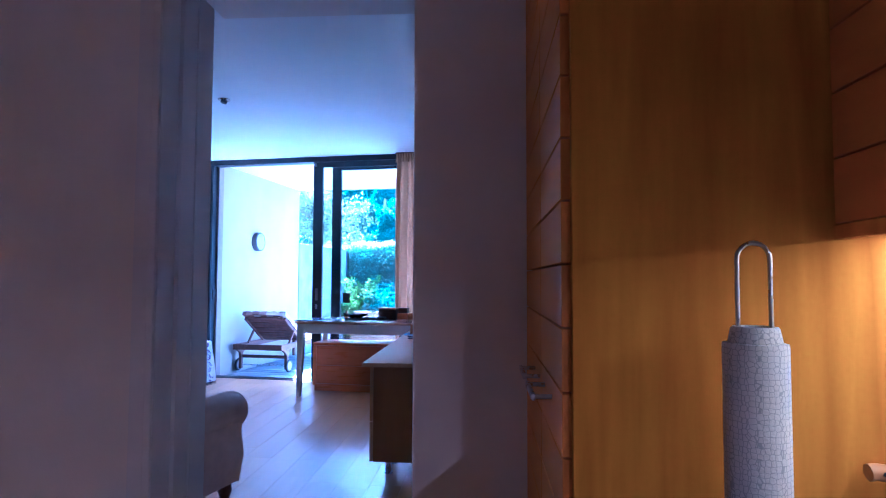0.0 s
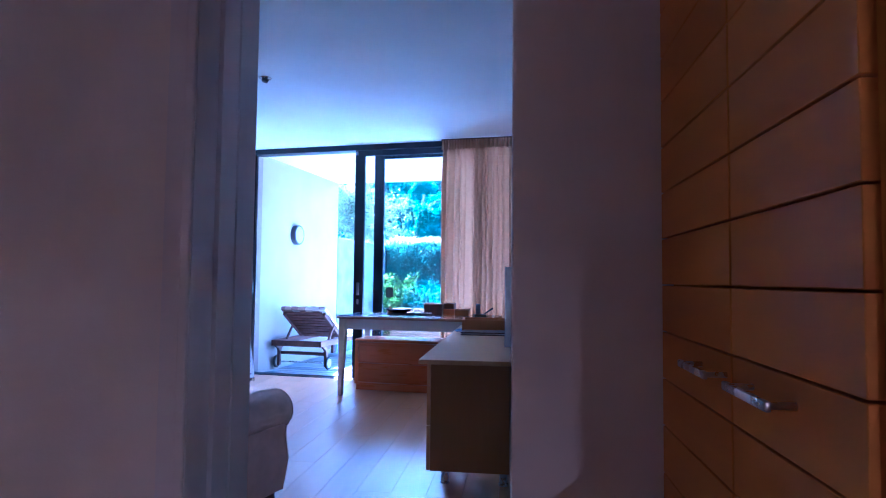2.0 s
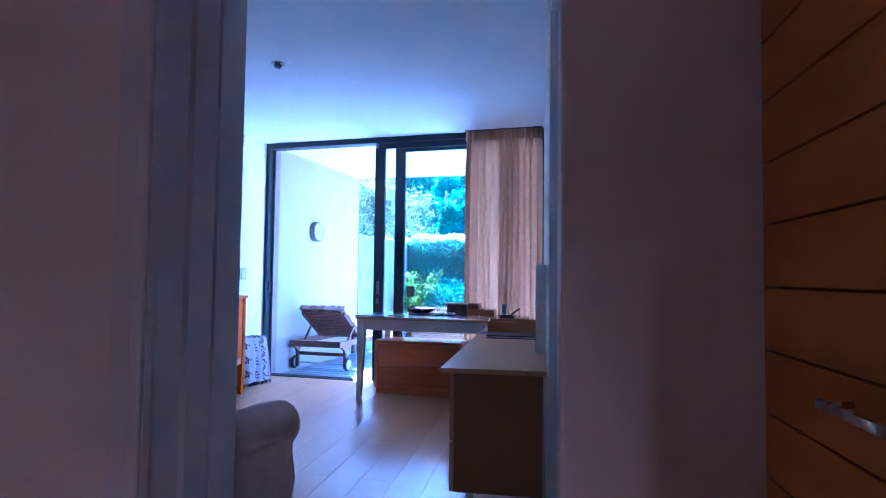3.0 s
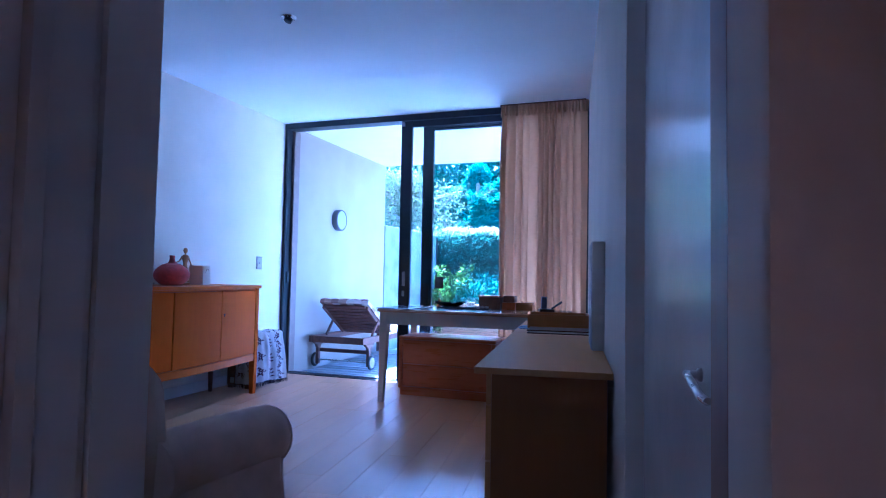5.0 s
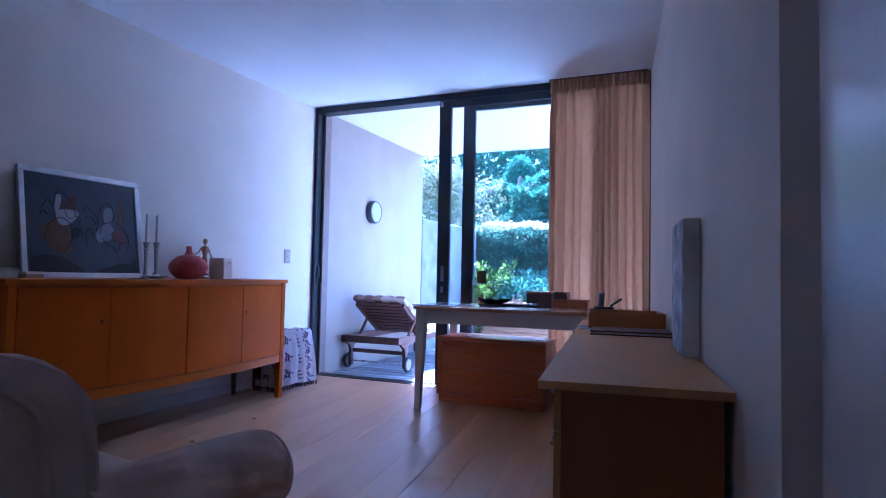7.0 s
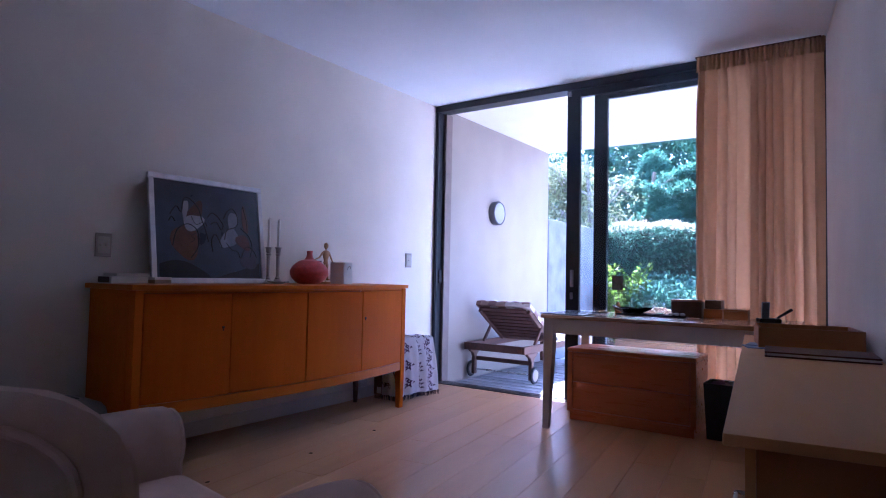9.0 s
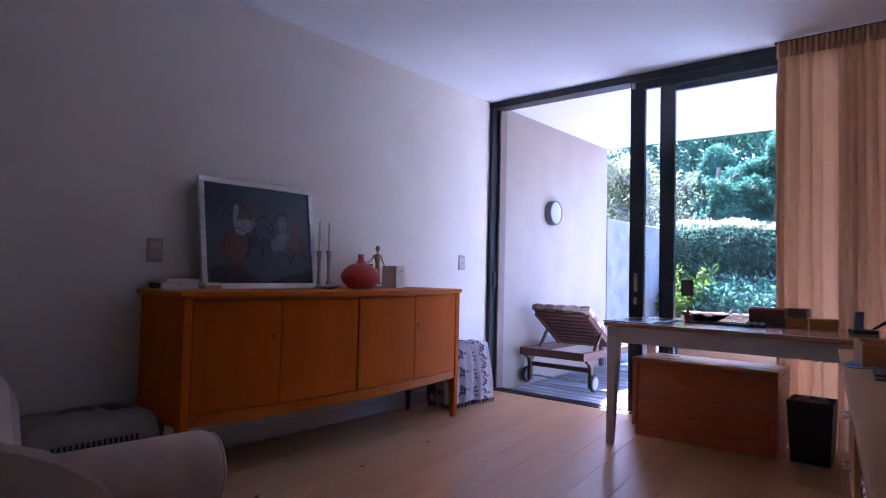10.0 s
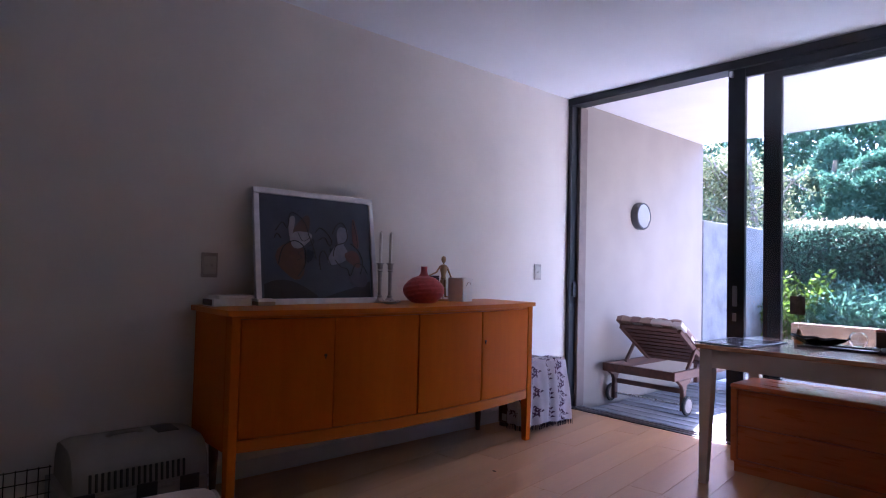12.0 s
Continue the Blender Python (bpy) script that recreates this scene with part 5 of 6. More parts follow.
def make_lounger():
    lo = thing("sun_lounger", R(0.445, 0.42, 0), "weathered teak sun lounger with raised back and patchwork cushion", "sun lounger")
    w = 0.315
    for k in (-1, 1):
        rail = part("side_rail", box(k * w - 0.016, 0.0, 0.285, k * w + 0.016, 1.95, 0.355, 0.004), TEAK, lo)
        leg = prism([(-0.10, 0.284), (0.13, 0.284), (0.095, 0.255), (0.05, 0.235), (0.035, 0.20), (0.035, 0.03), (-0.012, 0.03), (-0.012, 0.20), (-0.03, 0.24), (-0.07, 0.26)], k * w - 0.017, k * w + 0.017, "x", bev=0.003)
        part("leg", moved(leg, Matrix.Translation((0, 0.16, 0))), TEAK, lo)
        part("foot_leg", box(k * w - 0.02, 1.72, 0.0, k * w + 0.02, 1.79, 0.284, 0.004), TEAK, lo)
        x = k * (w + 0.034)
        wh = part("wheel", moved(lathe([(0.05, -0.013), (0.072, -0.013), (0.078, -0.006), (0.078, 0.006), (0.072, 0.013), (0.05, 0.013)], 32), Matrix.Translation((x, 0.172, 0.078)) @ Matrix.Rotation(radians(90), 4, "Y")), RUBBER, lo, "black rubber-tyred wheel")
        part("hub", moved(lathe([(0.001, -0.015), (0.056, -0.015), (0.058, 0.0), (0.056, 0.015), (0.001, 0.015)], 28), Matrix.Translation((x, 0.172, 0.078)) @ Matrix.Rotation(radians(90), 4, "Y")), HUB, wh, "pale wooden hub disc")
        part("prop_stay", moved(box(-0.012, -0.012, 0, 0.012, 0.012, 0.22, 0.002), pose(k * 0.285, 0.30, 0.345, -42, 0, 0)), TEAK, lo)
    part("end_rail", box(-w + 0.0165, 0.0, 0.285, w - 0.0165, 0.03, 0.355, 0.004), TEAK, lo)
    part("stretcher", box(-w + 0.018, 0.175, 0.165, w - 0.018, 0.205, 0.205, 0.003), TEAK, lo)
    part("axle", rod((-w - 0.04, 0.172, 0.078), (w + 0.04, 0.172, 0.078), 0.008, seg=10), STEEL, lo)
    for i in range(13):
        y = 0.784 + i * 0.088
        part("seat_slat", box(-w + 0.02, y, 0.335, w - 0.02, y + 0.066, 0.353, 0.003), TEAK, lo)
    # the back leans from its hinge toward the head end
    tilt = pose(0, 0.67, 0.358, 33, 0, 180)
    back = new("backrest")
    back.parent = lo
    back.matrix_local = tilt
    hb = 0.57
    for k in (-1, 1):
        part("back_stile", box(k * 0.27 - 0.016, 0.0, -0.02, k * 0.27 + 0.016, hb, 0.02, 0.003), TEAK, back)
    for i in range(9):
        y = 0.01 + i * 0.068
        part("back_slat", box(-0.252, y, -0.009, 0.252, y + 0.052, 0.009, 0.002), TEAK, back)

    def pad(x0, x1, y0, y1, thick, nx, ny):
        b = bmesh.new()
        def top(u, v):
            bx_, by_ = abs(math.sin(math.pi * nx * u)), abs(math.sin(math.pi * ny * v))
            return (x0 + (x1 - x0) * u, y0 + (y1 - y0) * v, thick * (0.55 + 0.45 * (bx_ * by_) ** 0.35))
        sheet(top, nx * 6, ny * 6, bm=b)
        sheet(lambda u, v: (x0 + (x1 - x0) * u, y0 + (y1 - y0) * v, 0.0), nx * 6, ny * 6, bm=b)
        for (fn) in (lambda u, v: (x0, y0 + (y1 - y0) * u, thick * 0.55 * v), lambda u, v: (x1, y0 + (y1 - y0) * u, thick * 0.55 * v), lambda u, v: (x0 + (x1 - x0) * u, y0, thick * 0.55 * v), lambda u, v: (x0 + (x1 - x0) * u, y1, thick * 0.55 * v)):
            sheet(fn, 24, 1, bm=b)
        bmesh.ops.remove_doubles(b, verts=b.verts, dist=0.0008)
        return b

    bc = part("back_cushion", moved(pad(-0.30, 0.30, -0.02, hb + 0.06, 0.075, 5, 6), Matrix.Translation((0, 0, 0.022))), PATCH, back, "quilted patchwork cushion")
    part("seat_cushion", moved(pad(-0.30, 0.30, 0.80, 1.93, 0.07, 5, 9), Matrix.Translation((0, 0, 0.354))), PATCH, lo, "quilted patchwork cushion")
    return lo


make_lounger()
deck = thing("deck", ROOM, "weathered grey timber deck boards on the patio", "deck", kind="structure")
db = finish("deck_board", box(-2.2, -0.066, -0.044, 2.2, 0.066, -0.008, 0.004, 1), DECK)
for i in range(17):
    o = new("deck_board", db)
    o.parent = deck
    o.location = (2.32 + 0.012 * math.sin(i * 7), 0.252 + i * 0.1365, 0.002 * math.sin(i * 5))
    o.rotation_euler = (0, 0, radians(0.12) * math.sin(i * 11))


# ---- kitchen ----
def make_tall_unit():
    t = thing("tall_cabinet", pose(3.8, 2.31, 0), "tall brown wood-veneer kitchen cabinet with grooved doors", "cabinet")
    part("carcass", box(-0.322, -0.352, 0.10, 0.348, 0.420, 2.45, 0.001), KITCHEN_WOOD, t)
    part("side_panel", box(-0.333, -0.372, 0.0, 0.348, -0.3535, 2.48, 0.002), KITCHEN_WOOD, t, "plain oak veneer end panel")
    part("plinth", box(-0.28, -0.35, 0.0, 0.348, 0.374, 0.099), DARK_WOOD, t)
    for y0, y1 in ((-0.352, -0.006), (-0.002, 0.420)):
        door_ = new("door")
        door_.parent = t
        z = 0.102
        while z < 2.42:
            z1 = min(z + 0.1000, 2.45)
            bd = box(-0.347, y0 + 0.001, z, -0.3235, y1 - 0.001, z1 - 0.0028, 0.0012, 1)
            part("board", bd, KITCHEN_DOOR, door_)
            z = z1 + 0.0005
        ya, yb = (-0.22, -0.075) if y0 < -0.1 else (0.008, 0.150)
        hz = 0.972
        h = bmesh.new()
        box(-0.385, ya, hz - 0.006, -0.377, yb, hz + 0.006, 0.002, bm=h)
        for y in (ya + 0.01, yb - 0.01):
            rod((-0.379, y, hz), (-0.347, y, hz), 0.0045, seg=10, bm=h)
        part("handle", h, STEEL, door_, "steel bar handle")
    return t


make_tall_unit()
uc = thing("upper_cabinet", pose(4.0, 1.0, 0), "brown wood-veneer kitchen wall cabinet with grooved doors", "cabinet")
part("carcass", box(-0.125, -1.2, 1.264, 0.149, 0.936, 2.45, 0.001), KITCHEN_WOOD, uc)
part("light_lip", box(-0.147, -1.2, 1.243, -0.126, 0.936, 1.2635), KITCHEN_WOOD, uc)
z = 1.266
while z < 2.4:
    z1 = min(z + 0.098, 2.45)
    part("board", box(-0.147, -1.2, z, -0.1265, 0.932, z1 - 0.0028, 0.0012, 1), KITCHEN_DOOR, uc)
    z = z1 + 0.0005
ct = thing("worktop", pose(3.8, 0.6, 0), "dark stone kitchen worktop", "worktop")
part("slab", box(-0.34, -2.1, 0.805, 0.348, 1.337, 0.835, 0.004), mat("dark_stone", (0.06, 0.055, 0.05), 0.25, var=0.4, scale=30), ct)
bc_ = thing("base_cabinet", pose(3.8, 0.6, 0), "brown wood-veneer kitchen base units", "cabinet")
part("carcass", box(-0.30, -2.1, 0.10, 0.348, 1.337, 0.8045), KITCHEN_WOOD, bc_)
for i in range(5):
    part("door", box(-0.32, -2.08 + i * 0.68, 0.105, -0.3005, -2.08 + i * 0.68 + 0.675, 0.80, 0.002), KITCHEN_DOOR, bc_)
part("plinth", box(-0.26, -2.1, 0.0, 0.348, 1.337, 0.0995), DARK_WOOD, bc_)
lamp = thing("cabinet_light", pose(3.97, 1.66, 1.2635), "slim warm under-cabinet strip light, lit", "light", "strip lights under the wall cabinet")
part("housing", box(-0.016, -0.26, -0.009, 0.016, 0.26, 0.0, 0.002), STEEL, lamp)
glow = bpy.data.materials.new("warm_diffuser")
glow.use_nodes = True
ge = glow.node_tree.nodes["Principled BSDF"]
ge.inputs["Emission Color"].default_value = (1.0, 0.50, 0.10, 1)
ge.inputs["Emission Strength"].default_value = 1.0
part("diffuser", box(-0.012, -0.25, -0.0115, 0.012, 0.25, -0.0092), glow, lamp)
strip = new("strip_lamp", bpy.data.lights.new("strip_lamp", "AREA"))
strip.data.shape, strip.data.size, strip.data.size_y = "RECTANGLE", 0.022, 0.5
strip.data.energy, strip.data.color = 0.055, (1.0, 0.78, 0.42)
strip.matrix_world = pose(3.97, 1.66, 1.2515)


# unseen second strip, added to throw warm fill light on the kitchen walls
second = copy_thing(lamp, pose(3.97, -0.30, 1.2635))
warm_fill = new("strip_lamp", bpy.data.lights.new("strip_lamp", "AREA"))
warm_fill.data.shape, warm_fill.data.size, warm_fill.data.size_y = "RECTANGLE", 0.022, 0.5
warm_fill.data.energy, warm_fill.data.color = 0.82, (1.0, 0.6, 0.44)
warm_fill.matrix_world = pose(3.97, -0.30, 1.2515)


def roll_mat():
    m = mat("embossed_paper", (0.66, 0.65, 0.64), 0.9, var=0.03, scale=20, bump=0.1, bump_scale=200)
    nt = m.node_tree
    b = nt.nodes["Principled BSDF"]
    src = b.inputs["Base Color"].links[0].from_socket
    co = nt.nodes.new("ShaderNodeTexCoord")
    vo = nt.nodes.new("ShaderNodeTexVoronoi")
    vo.feature = "DISTANCE_TO_EDGE"
    vo.inputs["Scale"].default_value = 140
    vo.inputs["Randomness"].default_value = 0.45
    nt.links.new(co.outputs["Object"], vo.inputs["Vector"])
    lt = nt.nodes.new("ShaderNodeMath")
    lt.operation = "LESS_THAN"
    lt.inputs[1].default_value = 0.055
    nt.links.new(vo.outputs["Distance"], lt.inputs[0])
    mx = nt.nodes.new("ShaderNodeMix")
    mx.data_type = "RGBA"
    nt.links.new(lt.outputs[0], mx.inputs["Factor"])
    nt.links.new(src, mx.inputs["A"])
    mx.inputs["B"].default_value = (0.40, 0.42, 0.44, 1)
    nt.links.new(mx.outputs["Result"], b.inputs["Base Color"])
    return m


kr = thing("paper_towel_holder", pose(3.690, 1.83, 0.8355), "steel wire paper towel holder on the worktop", "paper towel holder")
part("base", lathe([(0.0, 0.0), (0.06, 0.0), (0.062, 0.004), (0.058, 0.008), (0.0, 0.008)], 32), STEEL, kr)
loop = [(-0.0215, 0, 0.008), (-0.0215, 0, 0.37)] + [(0.0215 * math.cos(radians(180 - 15 * i)), 0, 0.374 + 0.0215 * math.sin(radians(180 - 15 * i))) for i in range(13)] + [(0.0215, 0, 0.37), (0.0215, 0, 0.008)]
part("wire_loop", tube(loop, 0.0032, 8), STEEL, kr)
rl = thing("paper_roll", pose(3.690, 1.83, 0.844), "white patterned paper towel roll on its holder", "paper roll")
ROLL = roll_mat()
part("paper", lathe([(0.026, 0.0), (0.0405, 0.0), (0.0405, 0.251), (0.0398, 0.254), (0.030, 0.2555), (0.026, 0.2545)], 48), ROLL, rl)
part("inner_layer", lathe([(0.026, 0.2548), (0.0335, 0.2548), (0.030, 0.273), (0.0275, 0.276), (0.025, 0.276), (0.0245, 0.2548)], 40), ROLL, rl, "pulled-up inner layer")
sp = thing("wooden_spatula", pose(3.885, 1.905, 0.8355), "wooden spatula with a hole in its handle, in a crock", "spatula")
sp_m = wood("olive_wood_handle", (0.52, 0.27, 0.09), (0.38, 0.17, 0.05), 0.4, "x", 6, 6)
part("handle", tube([(-0.012, 0, 0.075), (0.0, 0.0, 0.076), (0.03, 0.0, 0.072), (0.065, -0.003, 0.062), (0.11, -0.005, 0.045)], 0.012, 12), sp_m, sp)
part("hanging_hole", rod((0.004, -0.0135, 0.076), (0.004, 0.0135, 0.076), 0.003, seg=10), BLACK, sp)
part("crock", moved(lathe([(0.03, 0.0), (0.037, 0.004), (0.039, 0.055), (0.036, 0.055), (0.034, 0.006), (0.001, 0.006)], 28), Matrix.Translation((0.125, -0.006, 0))), CREAM_CARD, sp, "cream utensil crock")

# dry crumbs on the floor boards
CRUMB = mat("dry_leaf_crumb", (0.10, 0.07, 0.05), 0.9, var=0.3, scale=40)
for i, (x, y) in enumerate(((0.55, 6.31), (0.53, 5.72), (0.42, 5.11))):
    solid("leaf_crumb", moved(crumple(0.008, i + 9, 0.35), Matrix.Diagonal((1.5, 0.8, 1, 1))), CRUMB, pose(x, y, 0.0035, 0, 0, 40 * i), "small dark dry leaf crumb on the floor", "crumb", "crumbs on the floor")

# ---- garden ----
rng = np.random.default_rng(7)
BARK = mat("grey_bark", (0.20, 0.15, 0.11), 0.9, var=0.4, scale=8, bump=0.5, bump_scale=40, stretch=(1, 1, 0.3))
PALE_BARK = mat("pale_bark", (0.30, 0.27, 0.24), 0.85, var=0.3, scale=6, bump=0.4, bump_scale=40, stretch=(1, 1, 0.3))
HEDGE_LEAF = leaf_mat("hedge_leaf", (0.045, 0.11, 0.075), (0.13, 0.25, 0.16), 0.5, 0.4)
HEDGE_SUNLIT_TIP = leaf_mat("hedge_sunlit_tip", (0.38, 0.42, 0.22), (0.60, 0.42, 0.34), 0.4, 0.4)
TREE_LEAF = leaf_mat("evergreen_leaf", (0.04, 0.12, 0.08), (0.11, 0.24, 0.15), 0.6, 0.45)
LIME_LEAF = leaf_mat("lime_green_leaf", (0.06, 0.12, 0.012), (0.16, 0.25, 0.03), 0.5, 0.5)
STRAP_LEAF = leaf_mat("strap_leaf", (0.07, 0.17, 0.11), (0.17, 0.34, 0.23), 0.4, 0.4)
OLIVE_LEAF = leaf_mat("grey_green_leaf", (0.10, 0.13, 0.06), (0.24, 0.26, 0.13), 0.5, 0.4)


def leaf_mesh(name, centres, ways, length, width, material):
    """Many small pointed leaves, each folded along its rib: centres and directions as arrays."""
    n = len(centres)
    ways = ways / np.linalg.norm(ways, axis=1, keepdims=True)
    other = rng.normal(size=(n, 3))
    side = np.cross(ways, other)
    side /= np.linalg.norm(side, axis=1, keepdims=True) + 1e-9
    up = np.cross(side, ways)
    s = rng.uniform(0.65, 1.25, (n, 1))
    L, Wd = length * s, width * s
    a = centres - ways * L * 0.5
    b = centres + side * Wd * 0.5 + up * Wd * 0.18
    c = centres + ways * L * 0.5 - up * L * 0.08
    d = centres - side * Wd * 0.5 + up * Wd * 0.18
    verts = np.stack([a, b, c, d], 1).reshape(-1, 3)
    base = np.arange(n)[:, None] * 4
    faces = np.concatenate([base + np.array([[0, 1, 2]]), base + np.array([[0, 2, 3]])], 1).reshape(-1, 3)
    me = bpy.data.meshes.new(name)
    me.from_pydata(verts.tolist(), [], faces.tolist())
    me.materials.append(material)
    return me


def child(name, me, parent, label=""):
    ob = new(name, me)
    ob.parent = parent
    return tagged(ob, label)


# hedge: near-black filler boxes painted as inner shade, clothed with leaves on its front, top and ends
hedge = thing("hedge", ROOM, "tall clipped evergreen hedge with its top painted pale for sunlight", "hedge")
hx0, hx1, hy0, hy1, hz = -0.6, 7.5, 4.95, 5.75, 1.88
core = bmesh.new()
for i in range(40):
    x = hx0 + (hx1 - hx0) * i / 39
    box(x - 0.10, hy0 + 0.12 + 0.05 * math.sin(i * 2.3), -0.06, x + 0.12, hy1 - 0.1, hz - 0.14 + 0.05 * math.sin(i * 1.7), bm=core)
part("shade_core", core, mat("hedge_inside_shade", (0.012, 0.016, 0.008), 0.95, var=0.5, scale=12, bump=0.5), hedge, "near-black filler for the shaded inside")
n = 42000
p = np.stack([rng.uniform(hx0, hx1, n), hy0 + np.abs(rng.normal(0, 0.09, n)), rng.uniform(-0.05, hz, n)], 1)
bulge = 0.10 * np.sin(p[:, 0] * 2.3) + 0.07 * np.sin(p[:, 0] * 5.1 + p[:, 2] * 4) + 0.06 * np.sin(p[:, 2] * 7 + p[:, 0] * 3)
p[:, 1] -= bulge * 0.8
w = np.stack([rng.normal(0, 0.7, n), rng.normal(-0.7, 0.5, n), rng.normal(0.35, 0.6, n)], 1)
child("leaves", leaf_mesh("leaves", p, w, 0.048, 0.024, HEDGE_LEAF), hedge)
# pale leaves along the top carry the sun's glare in their colour
n = 9000
p = np.stack([rng.uniform(hx0, hx1, n), rng.uniform(hy0 - 0.05, hy1, n), hz + rng.normal(-0.02, 0.022, n)], 1)
p[:, 2] += 0.04 * np.sin(p[:, 0] * 3.1) + 0.03 * np.sin(p[:, 0] * 8 + p[:, 1] * 5)
w = np.stack([rng.normal(0, 0.5, n), rng.normal(-0.2, 0.5, n), rng.normal(0.9, 0.4, n)], 1)
child("sunlit_tips", leaf_mesh("sunlit_tips", p, w, 0.05, 0.022, HEDGE_SUNLIT_TIP), hedge, "pale reddish top leaves, coloured as if in full sun")


def limb_path(start, way, length, wob, n=7):
    pts = [Vector(start)]
    d = Vector(way).normalized()
    for i in range(n):
        d = (d + Vector(rng.normal(0, wob, 3)) * 0.6 + Vector((0, 0, 0.04))).normalized()
        pts.append(pts[-1] + d * (length / n))
    return pts


def taper_tube(pts, r0, r1, seg=9, bm=None):
    own = bmesh.new()
    rings = []
    n = len(pts)
    for i, p in enumerate(pts):
        d = (pts[min(i + 1, n - 1)] - pts[max(i - 1, 0)]).normalized()
        s = d.orthogonal().normalized()
        u = d.cross(s)
        r = r0 + (r1 - r0) * i / (n - 1)
        rings.append([own.verts.new(p + r * (math.cos(2 * math.pi * k / seg) * s + math.sin(2 * math.pi * k / seg) * u)) for k in range(seg)])
    for a, b in zip(rings, rings[1:]):
        best = min(range(seg), key=lambda k: (b[k].co - a[0].co).length)
        for k in range(seg):
            own.faces.new((a[k], a[(k + 1) % seg], b[(k + 1 + best) % seg], b[(k + best) % seg]))
    return own if bm is None else join(bm, own)


def make_tree(x, y, height, spread, leaves, leaf, bark, label, size=(0.088, 0.032), low=0.3, trunk_r=0.10, lean=(0, 0), bare=0):
    t = thing("tree", ROOM @ pose(x, y, -0.06), label, "tree", "trees behind the hedge")
    tr = bmesh.new()
    trunk = limb_path((0, 0, 0), (lean[0], lean[1], 1), height * 0.75, 0.08, 9)
    taper_tube(trunk, trunk_r, trunk_r * 0.35, 12, bm=tr)
    part("trunk", tr, bark, t)
    ends = []
    lm = bmesh.new()
    for i in range(11 + bare):
        k = 2 + int(rng.integers(0, 7))
        a = rng.uniform(0, 2 * math.pi)
        pts = limb_path(trunk[k], (math.cos(a), math.sin(a), rng.uniform(0.1, 0.8)), spread * rng.uniform(0.6, 1.0), 0.18)
        taper_tube(pts, trunk_r * 0.32, 0.010, 7, bm=lm)
        ends.append(pts)
        for j in range(3):
            q = pts[3 + j]
            sub = limb_path(q, rng.normal(0, 1, 3), spread * 0.4, 0.25, 5)
            taper_tube(sub, 0.016, 0.004, 5, bm=lm)
            ends.append(sub)
    part("branchwork", lm, bark, t)
    cs, ws = [], []
    clumps = []
    for pts in ends:
        for q in pts[2:]:
            clumps.append(q)
    per = max(1, leaves // len(clumps))
    for q in clumps:
        if q.z < height * low:
            continue
        r = rng.uniform(0.14, 0.34)
        v = rng.normal(0, 1, (per, 3))
        v /= np.linalg.norm(v, axis=1, keepdims=True)
        rad = r * rng.uniform(0.5, 1.0, (per, 1))
        cs.append(np.array(q)[None] + v * rad * np.array([1, 1, 0.75]))
        ws.append(v + rng.normal(0, 0.5, (per, 3)) + np.array([0, 0, -0.15]))
    child("crown", leaf_mesh("crown", np.concatenate(cs), np.concatenate(ws), size[0], size[1], leaf), t)
    return t


make_tree(2.6, 7.0, 4.6, 2.0, 85000, TREE_LEAF, BARK, "dense dark green broadleaf tree behind the hedge", low=0.25)
make_tree(4.6, 7.4, 4.9, 2.1, 85000, TREE_LEAF, BARK, "spreading dark green broadleaf tree behind the hedge", low=0.25)
make_tree(0.9, 7.5, 4.4, 1.8, 75000, TREE_LEAF, BARK, "broadleaf tree with glossy leaves behind the hedge", low=0.25)
make_tree(-1.7, 7.0, 3.9, 1.5, 9000, OLIVE_LEAF, PALE_BARK, "grey-green tree with pale trunk behind the garden wall", (0.10, 0.03), low=0.25)
make_tree(-0.75, 6.4, 4.6, 1.2, 2500, OLIVE_LEAF, PALE_BARK, "thin pale-barked tree with nearly bare branches", (0.08, 0.03), low=0.4, trunk_r=0.085, bare=2)

# extra tree, added to keep the sun off the raised bed
make_tree(-0.35, 7.7, 4.3, 1.7, 70000, TREE_LEAF, BARK, "dense glossy-leaved tree added to shade the raised bed", low=0.25)

# distant belt of woodland that closes the view
n = 150000
p = np.stack([rng.uniform(-12, 15, n), 12 + rng.uniform(-1.5, 2.5, n), rng.uniform(0, 6.5, n)], 1)
p[:, 2] = np.minimum(p[:, 2], 5.6 + 0.7 * np.sin(p[:, 0] * 1.1) + 0.4 * np.sin(p[:, 0] * 2.7))
belt = new("woodland", leaf_mesh("woodland", p, rng.normal(0, 1, (n, 3)), 0.21, 0.085, TREE_LEAF))
belt.matrix_world = ROOM
tagged(belt, "distant belt of dark green woodland beyond the garden", "woodland", kind="stuff")
# undergrowth at the foot of the hedge and behind the wall
n = 5000
p = np.stack([rng.uniform(-4.5, -0.2, n), rng.uniform(4.8, 6.2, n), np.abs(rng.normal(0.9, 0.75, n))], 1)
sh = new("shrubs", leaf_mesh("shrubs", p, rng.normal(0, 1, (n, 3)), 0.10, 0.04, OLIVE_LEAF))
sh.matrix_world = ROOM
tagged(sh, "grey-green shrubs behind the garden wall", "shrubs", kind="stuff")

# raised planter with a timber edge
pl = thing("planter", ROOM, "raised garden bed with a weathered timber edge", "planter")
WEATHERED = wood("pale_weathered_timber", (0.26, 0.155, 0.09), (0.20, 0.115, 0.065), 0.75, "x", 2, 8, bump=0.3)
for k in range(3):
    part("sleeper", box(0.56 + 0.02 * k, 3.52 + 0.004 * k, -0.035 + 0.218 * k, 4.55, 3.64, 0.179 + 0.218 * k, 0.012), WEATHERED, pl)
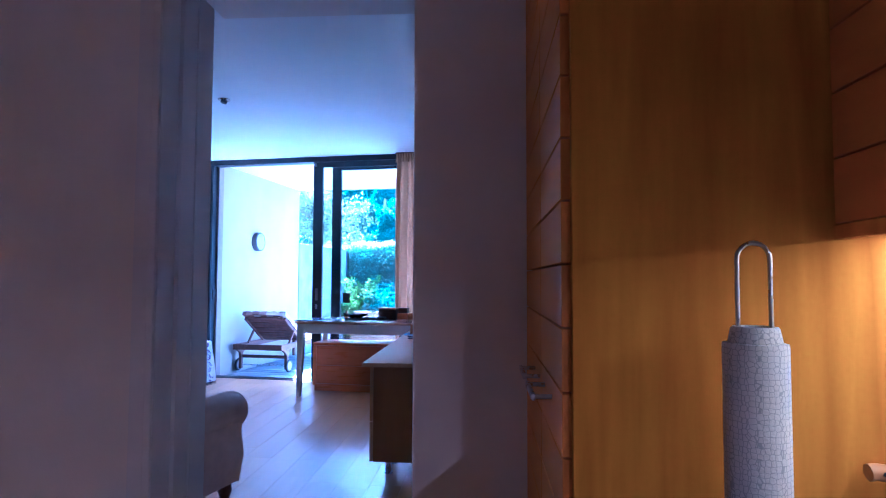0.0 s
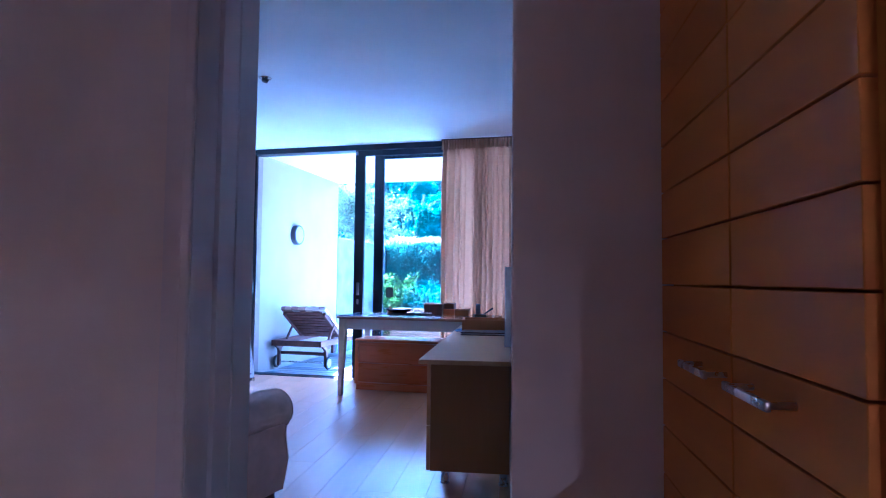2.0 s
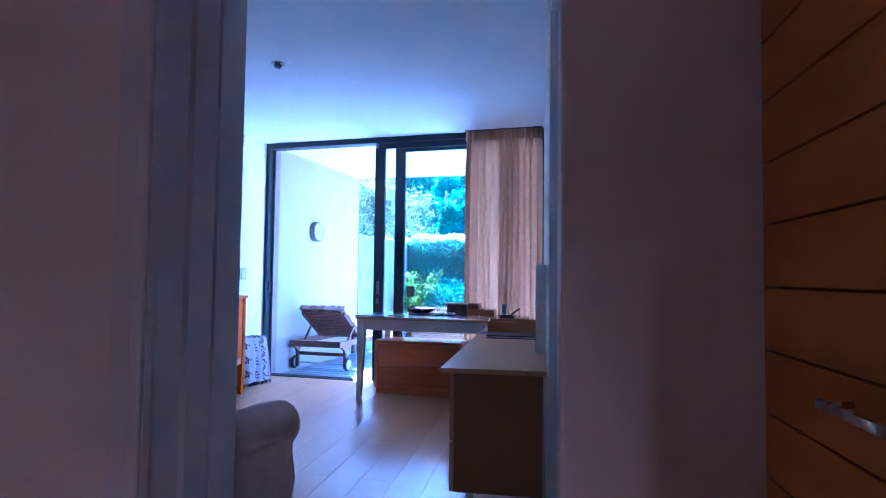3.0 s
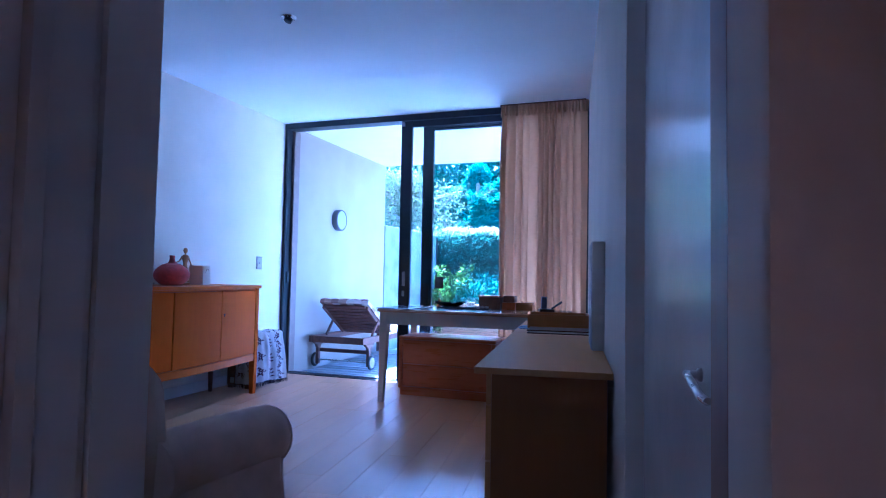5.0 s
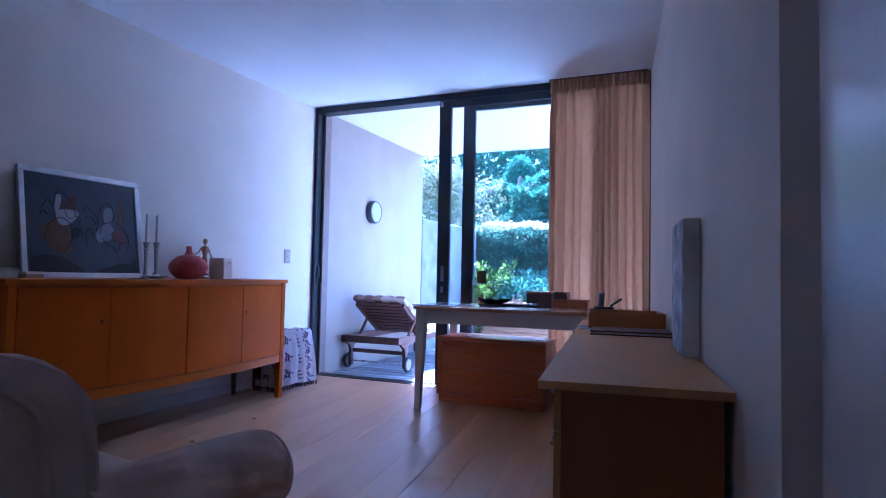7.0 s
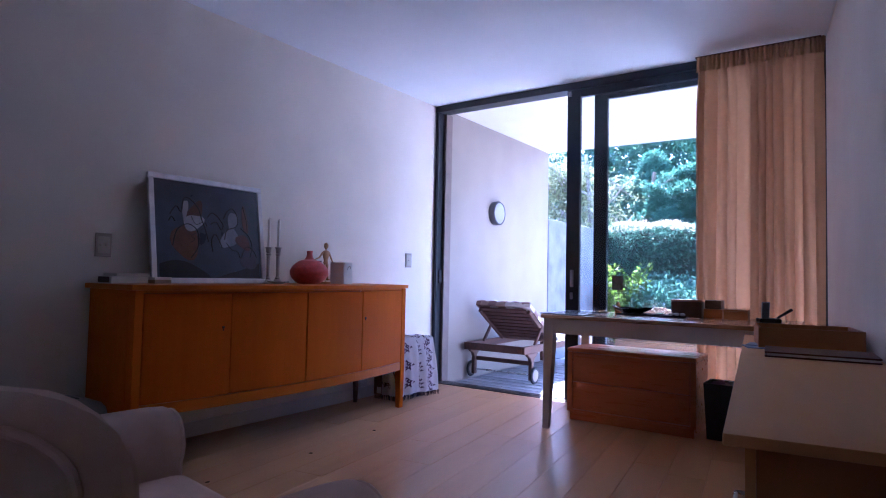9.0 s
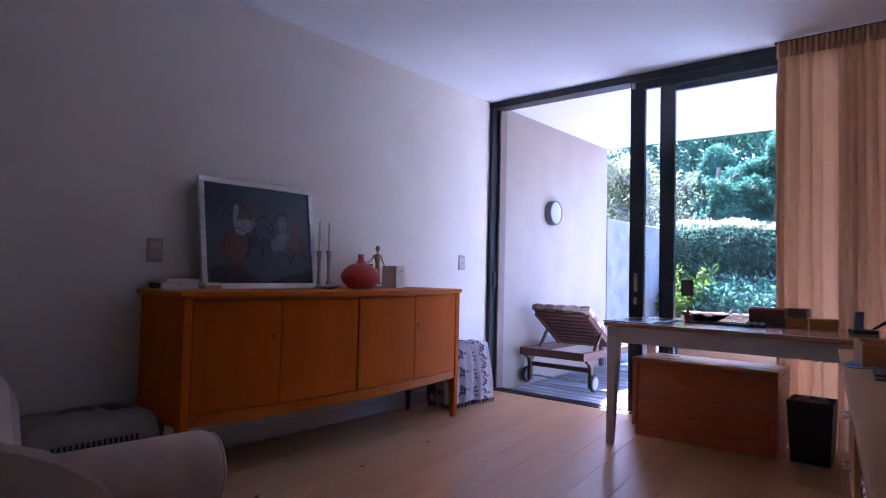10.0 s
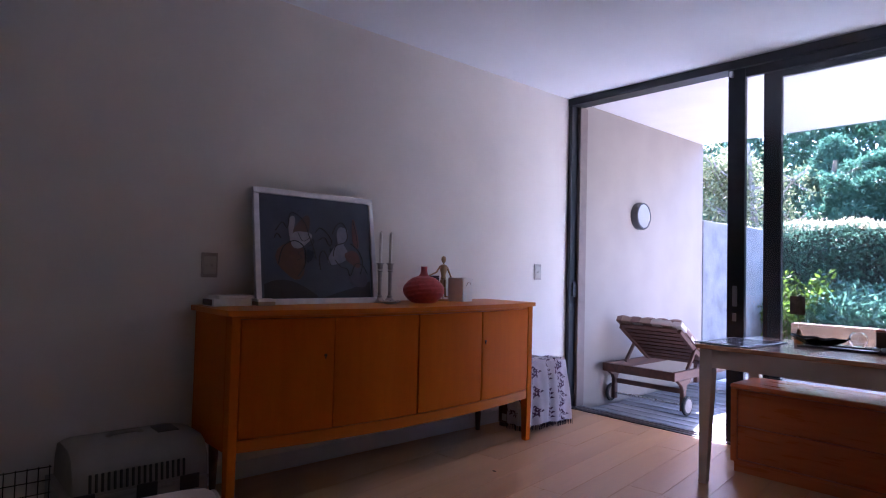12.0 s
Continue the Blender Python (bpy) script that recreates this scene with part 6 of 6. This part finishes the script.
part("bed", box(0.6, 3.641, -0.05, 4.55, 4.8, 0.575), SOIL, pl)


def make_strap_plant(x, y, z, blades, length, label, leaf):
    g = thing("agapanthus", R(x, y, z), label, "plant", "strap-leaved plants in the bed")
    b = bmesh.new()
    for i in range(blades):
        a = rng.uniform(0, 2 * math.pi)
        L = length * rng.uniform(0.7, 1.1)
        reach = rng.uniform(0.3, 0.8)
        wd = rng.uniform(0.010, 0.017)
        prev = None
        for j in range(7):
            u = j / 6
            r = L * reach * u ** 1.3
            zz = L * (u - 0.45 * reach * u * u * 1.6)
            c = Vector((math.cos(a) * r, math.sin(a) * r, zz))
            s = Vector((-math.sin(a), math.cos(a), 0)) * wd * (1 - u ** 3 * 0.95)
            pair = (b.verts.new(c - s + Vector((0, 0, 0.004))), b.verts.new(c - Vector((0, 0, 0.0))), b.verts.new(c + s + Vector((0, 0, 0.004))))
            if prev:
                b.faces.new((prev[0], prev[1], pair[1], pair[0]))
                b.faces.new((prev[1], prev[2], pair[2], pair[1]))
            prev = pair
    part("blades", b, leaf, g, smooth=False)
    return g


for x, y in ((0.95, 4.15), (1.2, 4.45), (0.75, 4.5), (1.75, 4.25), (2.1, 3.95), (2.4, 4.35), (2.8, 4.0), (3.2, 4.3), (3.6, 4.0), (1.45, 4.5), (4.1, 4.2)):
    make_strap_plant(x, y, 0.573, 38, 0.62, "clump of arching green strap leaves in the raised bed", STRAP_LEAF)


def make_shrub(x, y, z, h, spread, leaves, leaf, label, size):
    s = thing("shrub", R(x, y, z), label, "shrub")
    st = bmesh.new()
    tips = []
    for i in range(14):
        a = rng.uniform(0, 2 * math.pi)
        pts = limb_path((0.02 * math.cos(a), 0.02 * math.sin(a), 0), (spread * math.cos(a), spread * math.sin(a), 1.0), h * rng.uniform(0.6, 1.0), 0.10, 7)
        taper_tube(pts, 0.011, 0.003, 6, bm=st)
        tips += pts[2:]
    part("stems", st, BARK, s)
    per = leaves // len(tips)
    cs, ws = [], []
    for q in tips:
        v = rng.normal(0, 1, (per, 3))
        v /= np.linalg.norm(v, axis=1, keepdims=True)
        cs.append(np.array(q)[None] + v * rng.uniform(0.03, 0.11, (per, 1)))
        ws.append(v + np.array([0, 0, 0.2]))
    child("leaves", leaf_mesh("leaves", np.concatenate(cs), np.concatenate(ws), size[0], size[1], leaf), s)
    return s


make_shrub(0.44, 3.95, -0.04, 1.25, 0.22, 1000, LIME_LEAF, "bright lime green shrub by the garden wall", (0.085, 0.036))
make_shrub(0.72, 4.2, 0.57, 0.62, 0.15, 360, LIME_LEAF, "bright lime green shrub beside the raised bed", (0.10, 0.04))
make_shrub(0.22, 4.3, -0.04, 1.0, 0.3, 900, LIME_LEAF, "upright yellow-green shrub in the border", (0.08, 0.03))
n = 9000
p = np.stack([rng.uniform(0.62, 4.5, n), rng.uniform(3.80, 4.95, n), 0.575 + np.abs(rng.normal(0, 0.13, n))], 1)
p[:, 2] += 0.22 * (p[:, 1] - 3.75)
gc = new("ground_cover", leaf_mesh("ground_cover", p, rng.normal(0, 1, (n, 3)) + np.array([0, -0.4, 0.5]), 0.075, 0.04, STRAP_LEAF))
gc.matrix_world = ROOM
tagged(gc, "leafy green ground cover in the raised bed", "ground cover", kind="stuff")

# ---- oak floor boards, laid last ----
floor_ob = bpy.data.objects["floor"]
BW = 0.186
boards = {}
fr_ = random.Random(3)


def board_mesh(length):
    key = round(length, 2)
    if key not in boards:
        boards[key] = finish("plank", box(-BW / 2 + 0.0004, 0, -0.0205, BW / 2 - 0.0004, key - 0.0008, 0.0, 0.0010, 1), OAK)
    return boards[key]


turn = radians(2.5)
cols = int(6.2 / BW)
for i in range(cols):
    x = -0.95 + i * BW
    y = -1.9 - fr_.uniform(0, 1.6)
    while y < 8.3:
        L = fr_.choice((1.6, 1.9, 2.2, 2.4))
        y1 = min(y + L, 8.06 - 0.126 * max(x, 0) if x > 0 else 8.06 + 0.0)
        if y1 - y < 0.25:
            break
        y0 = max(y, -1.6)
        if y1 - y0 > 0.2 and not (x < 0.0 and y1 < 2.6):
            o = new("plank", board_mesh(y1 - y0))
            o.parent = floor_ob
            o.location = (x, y0, 0.0)
        y += L
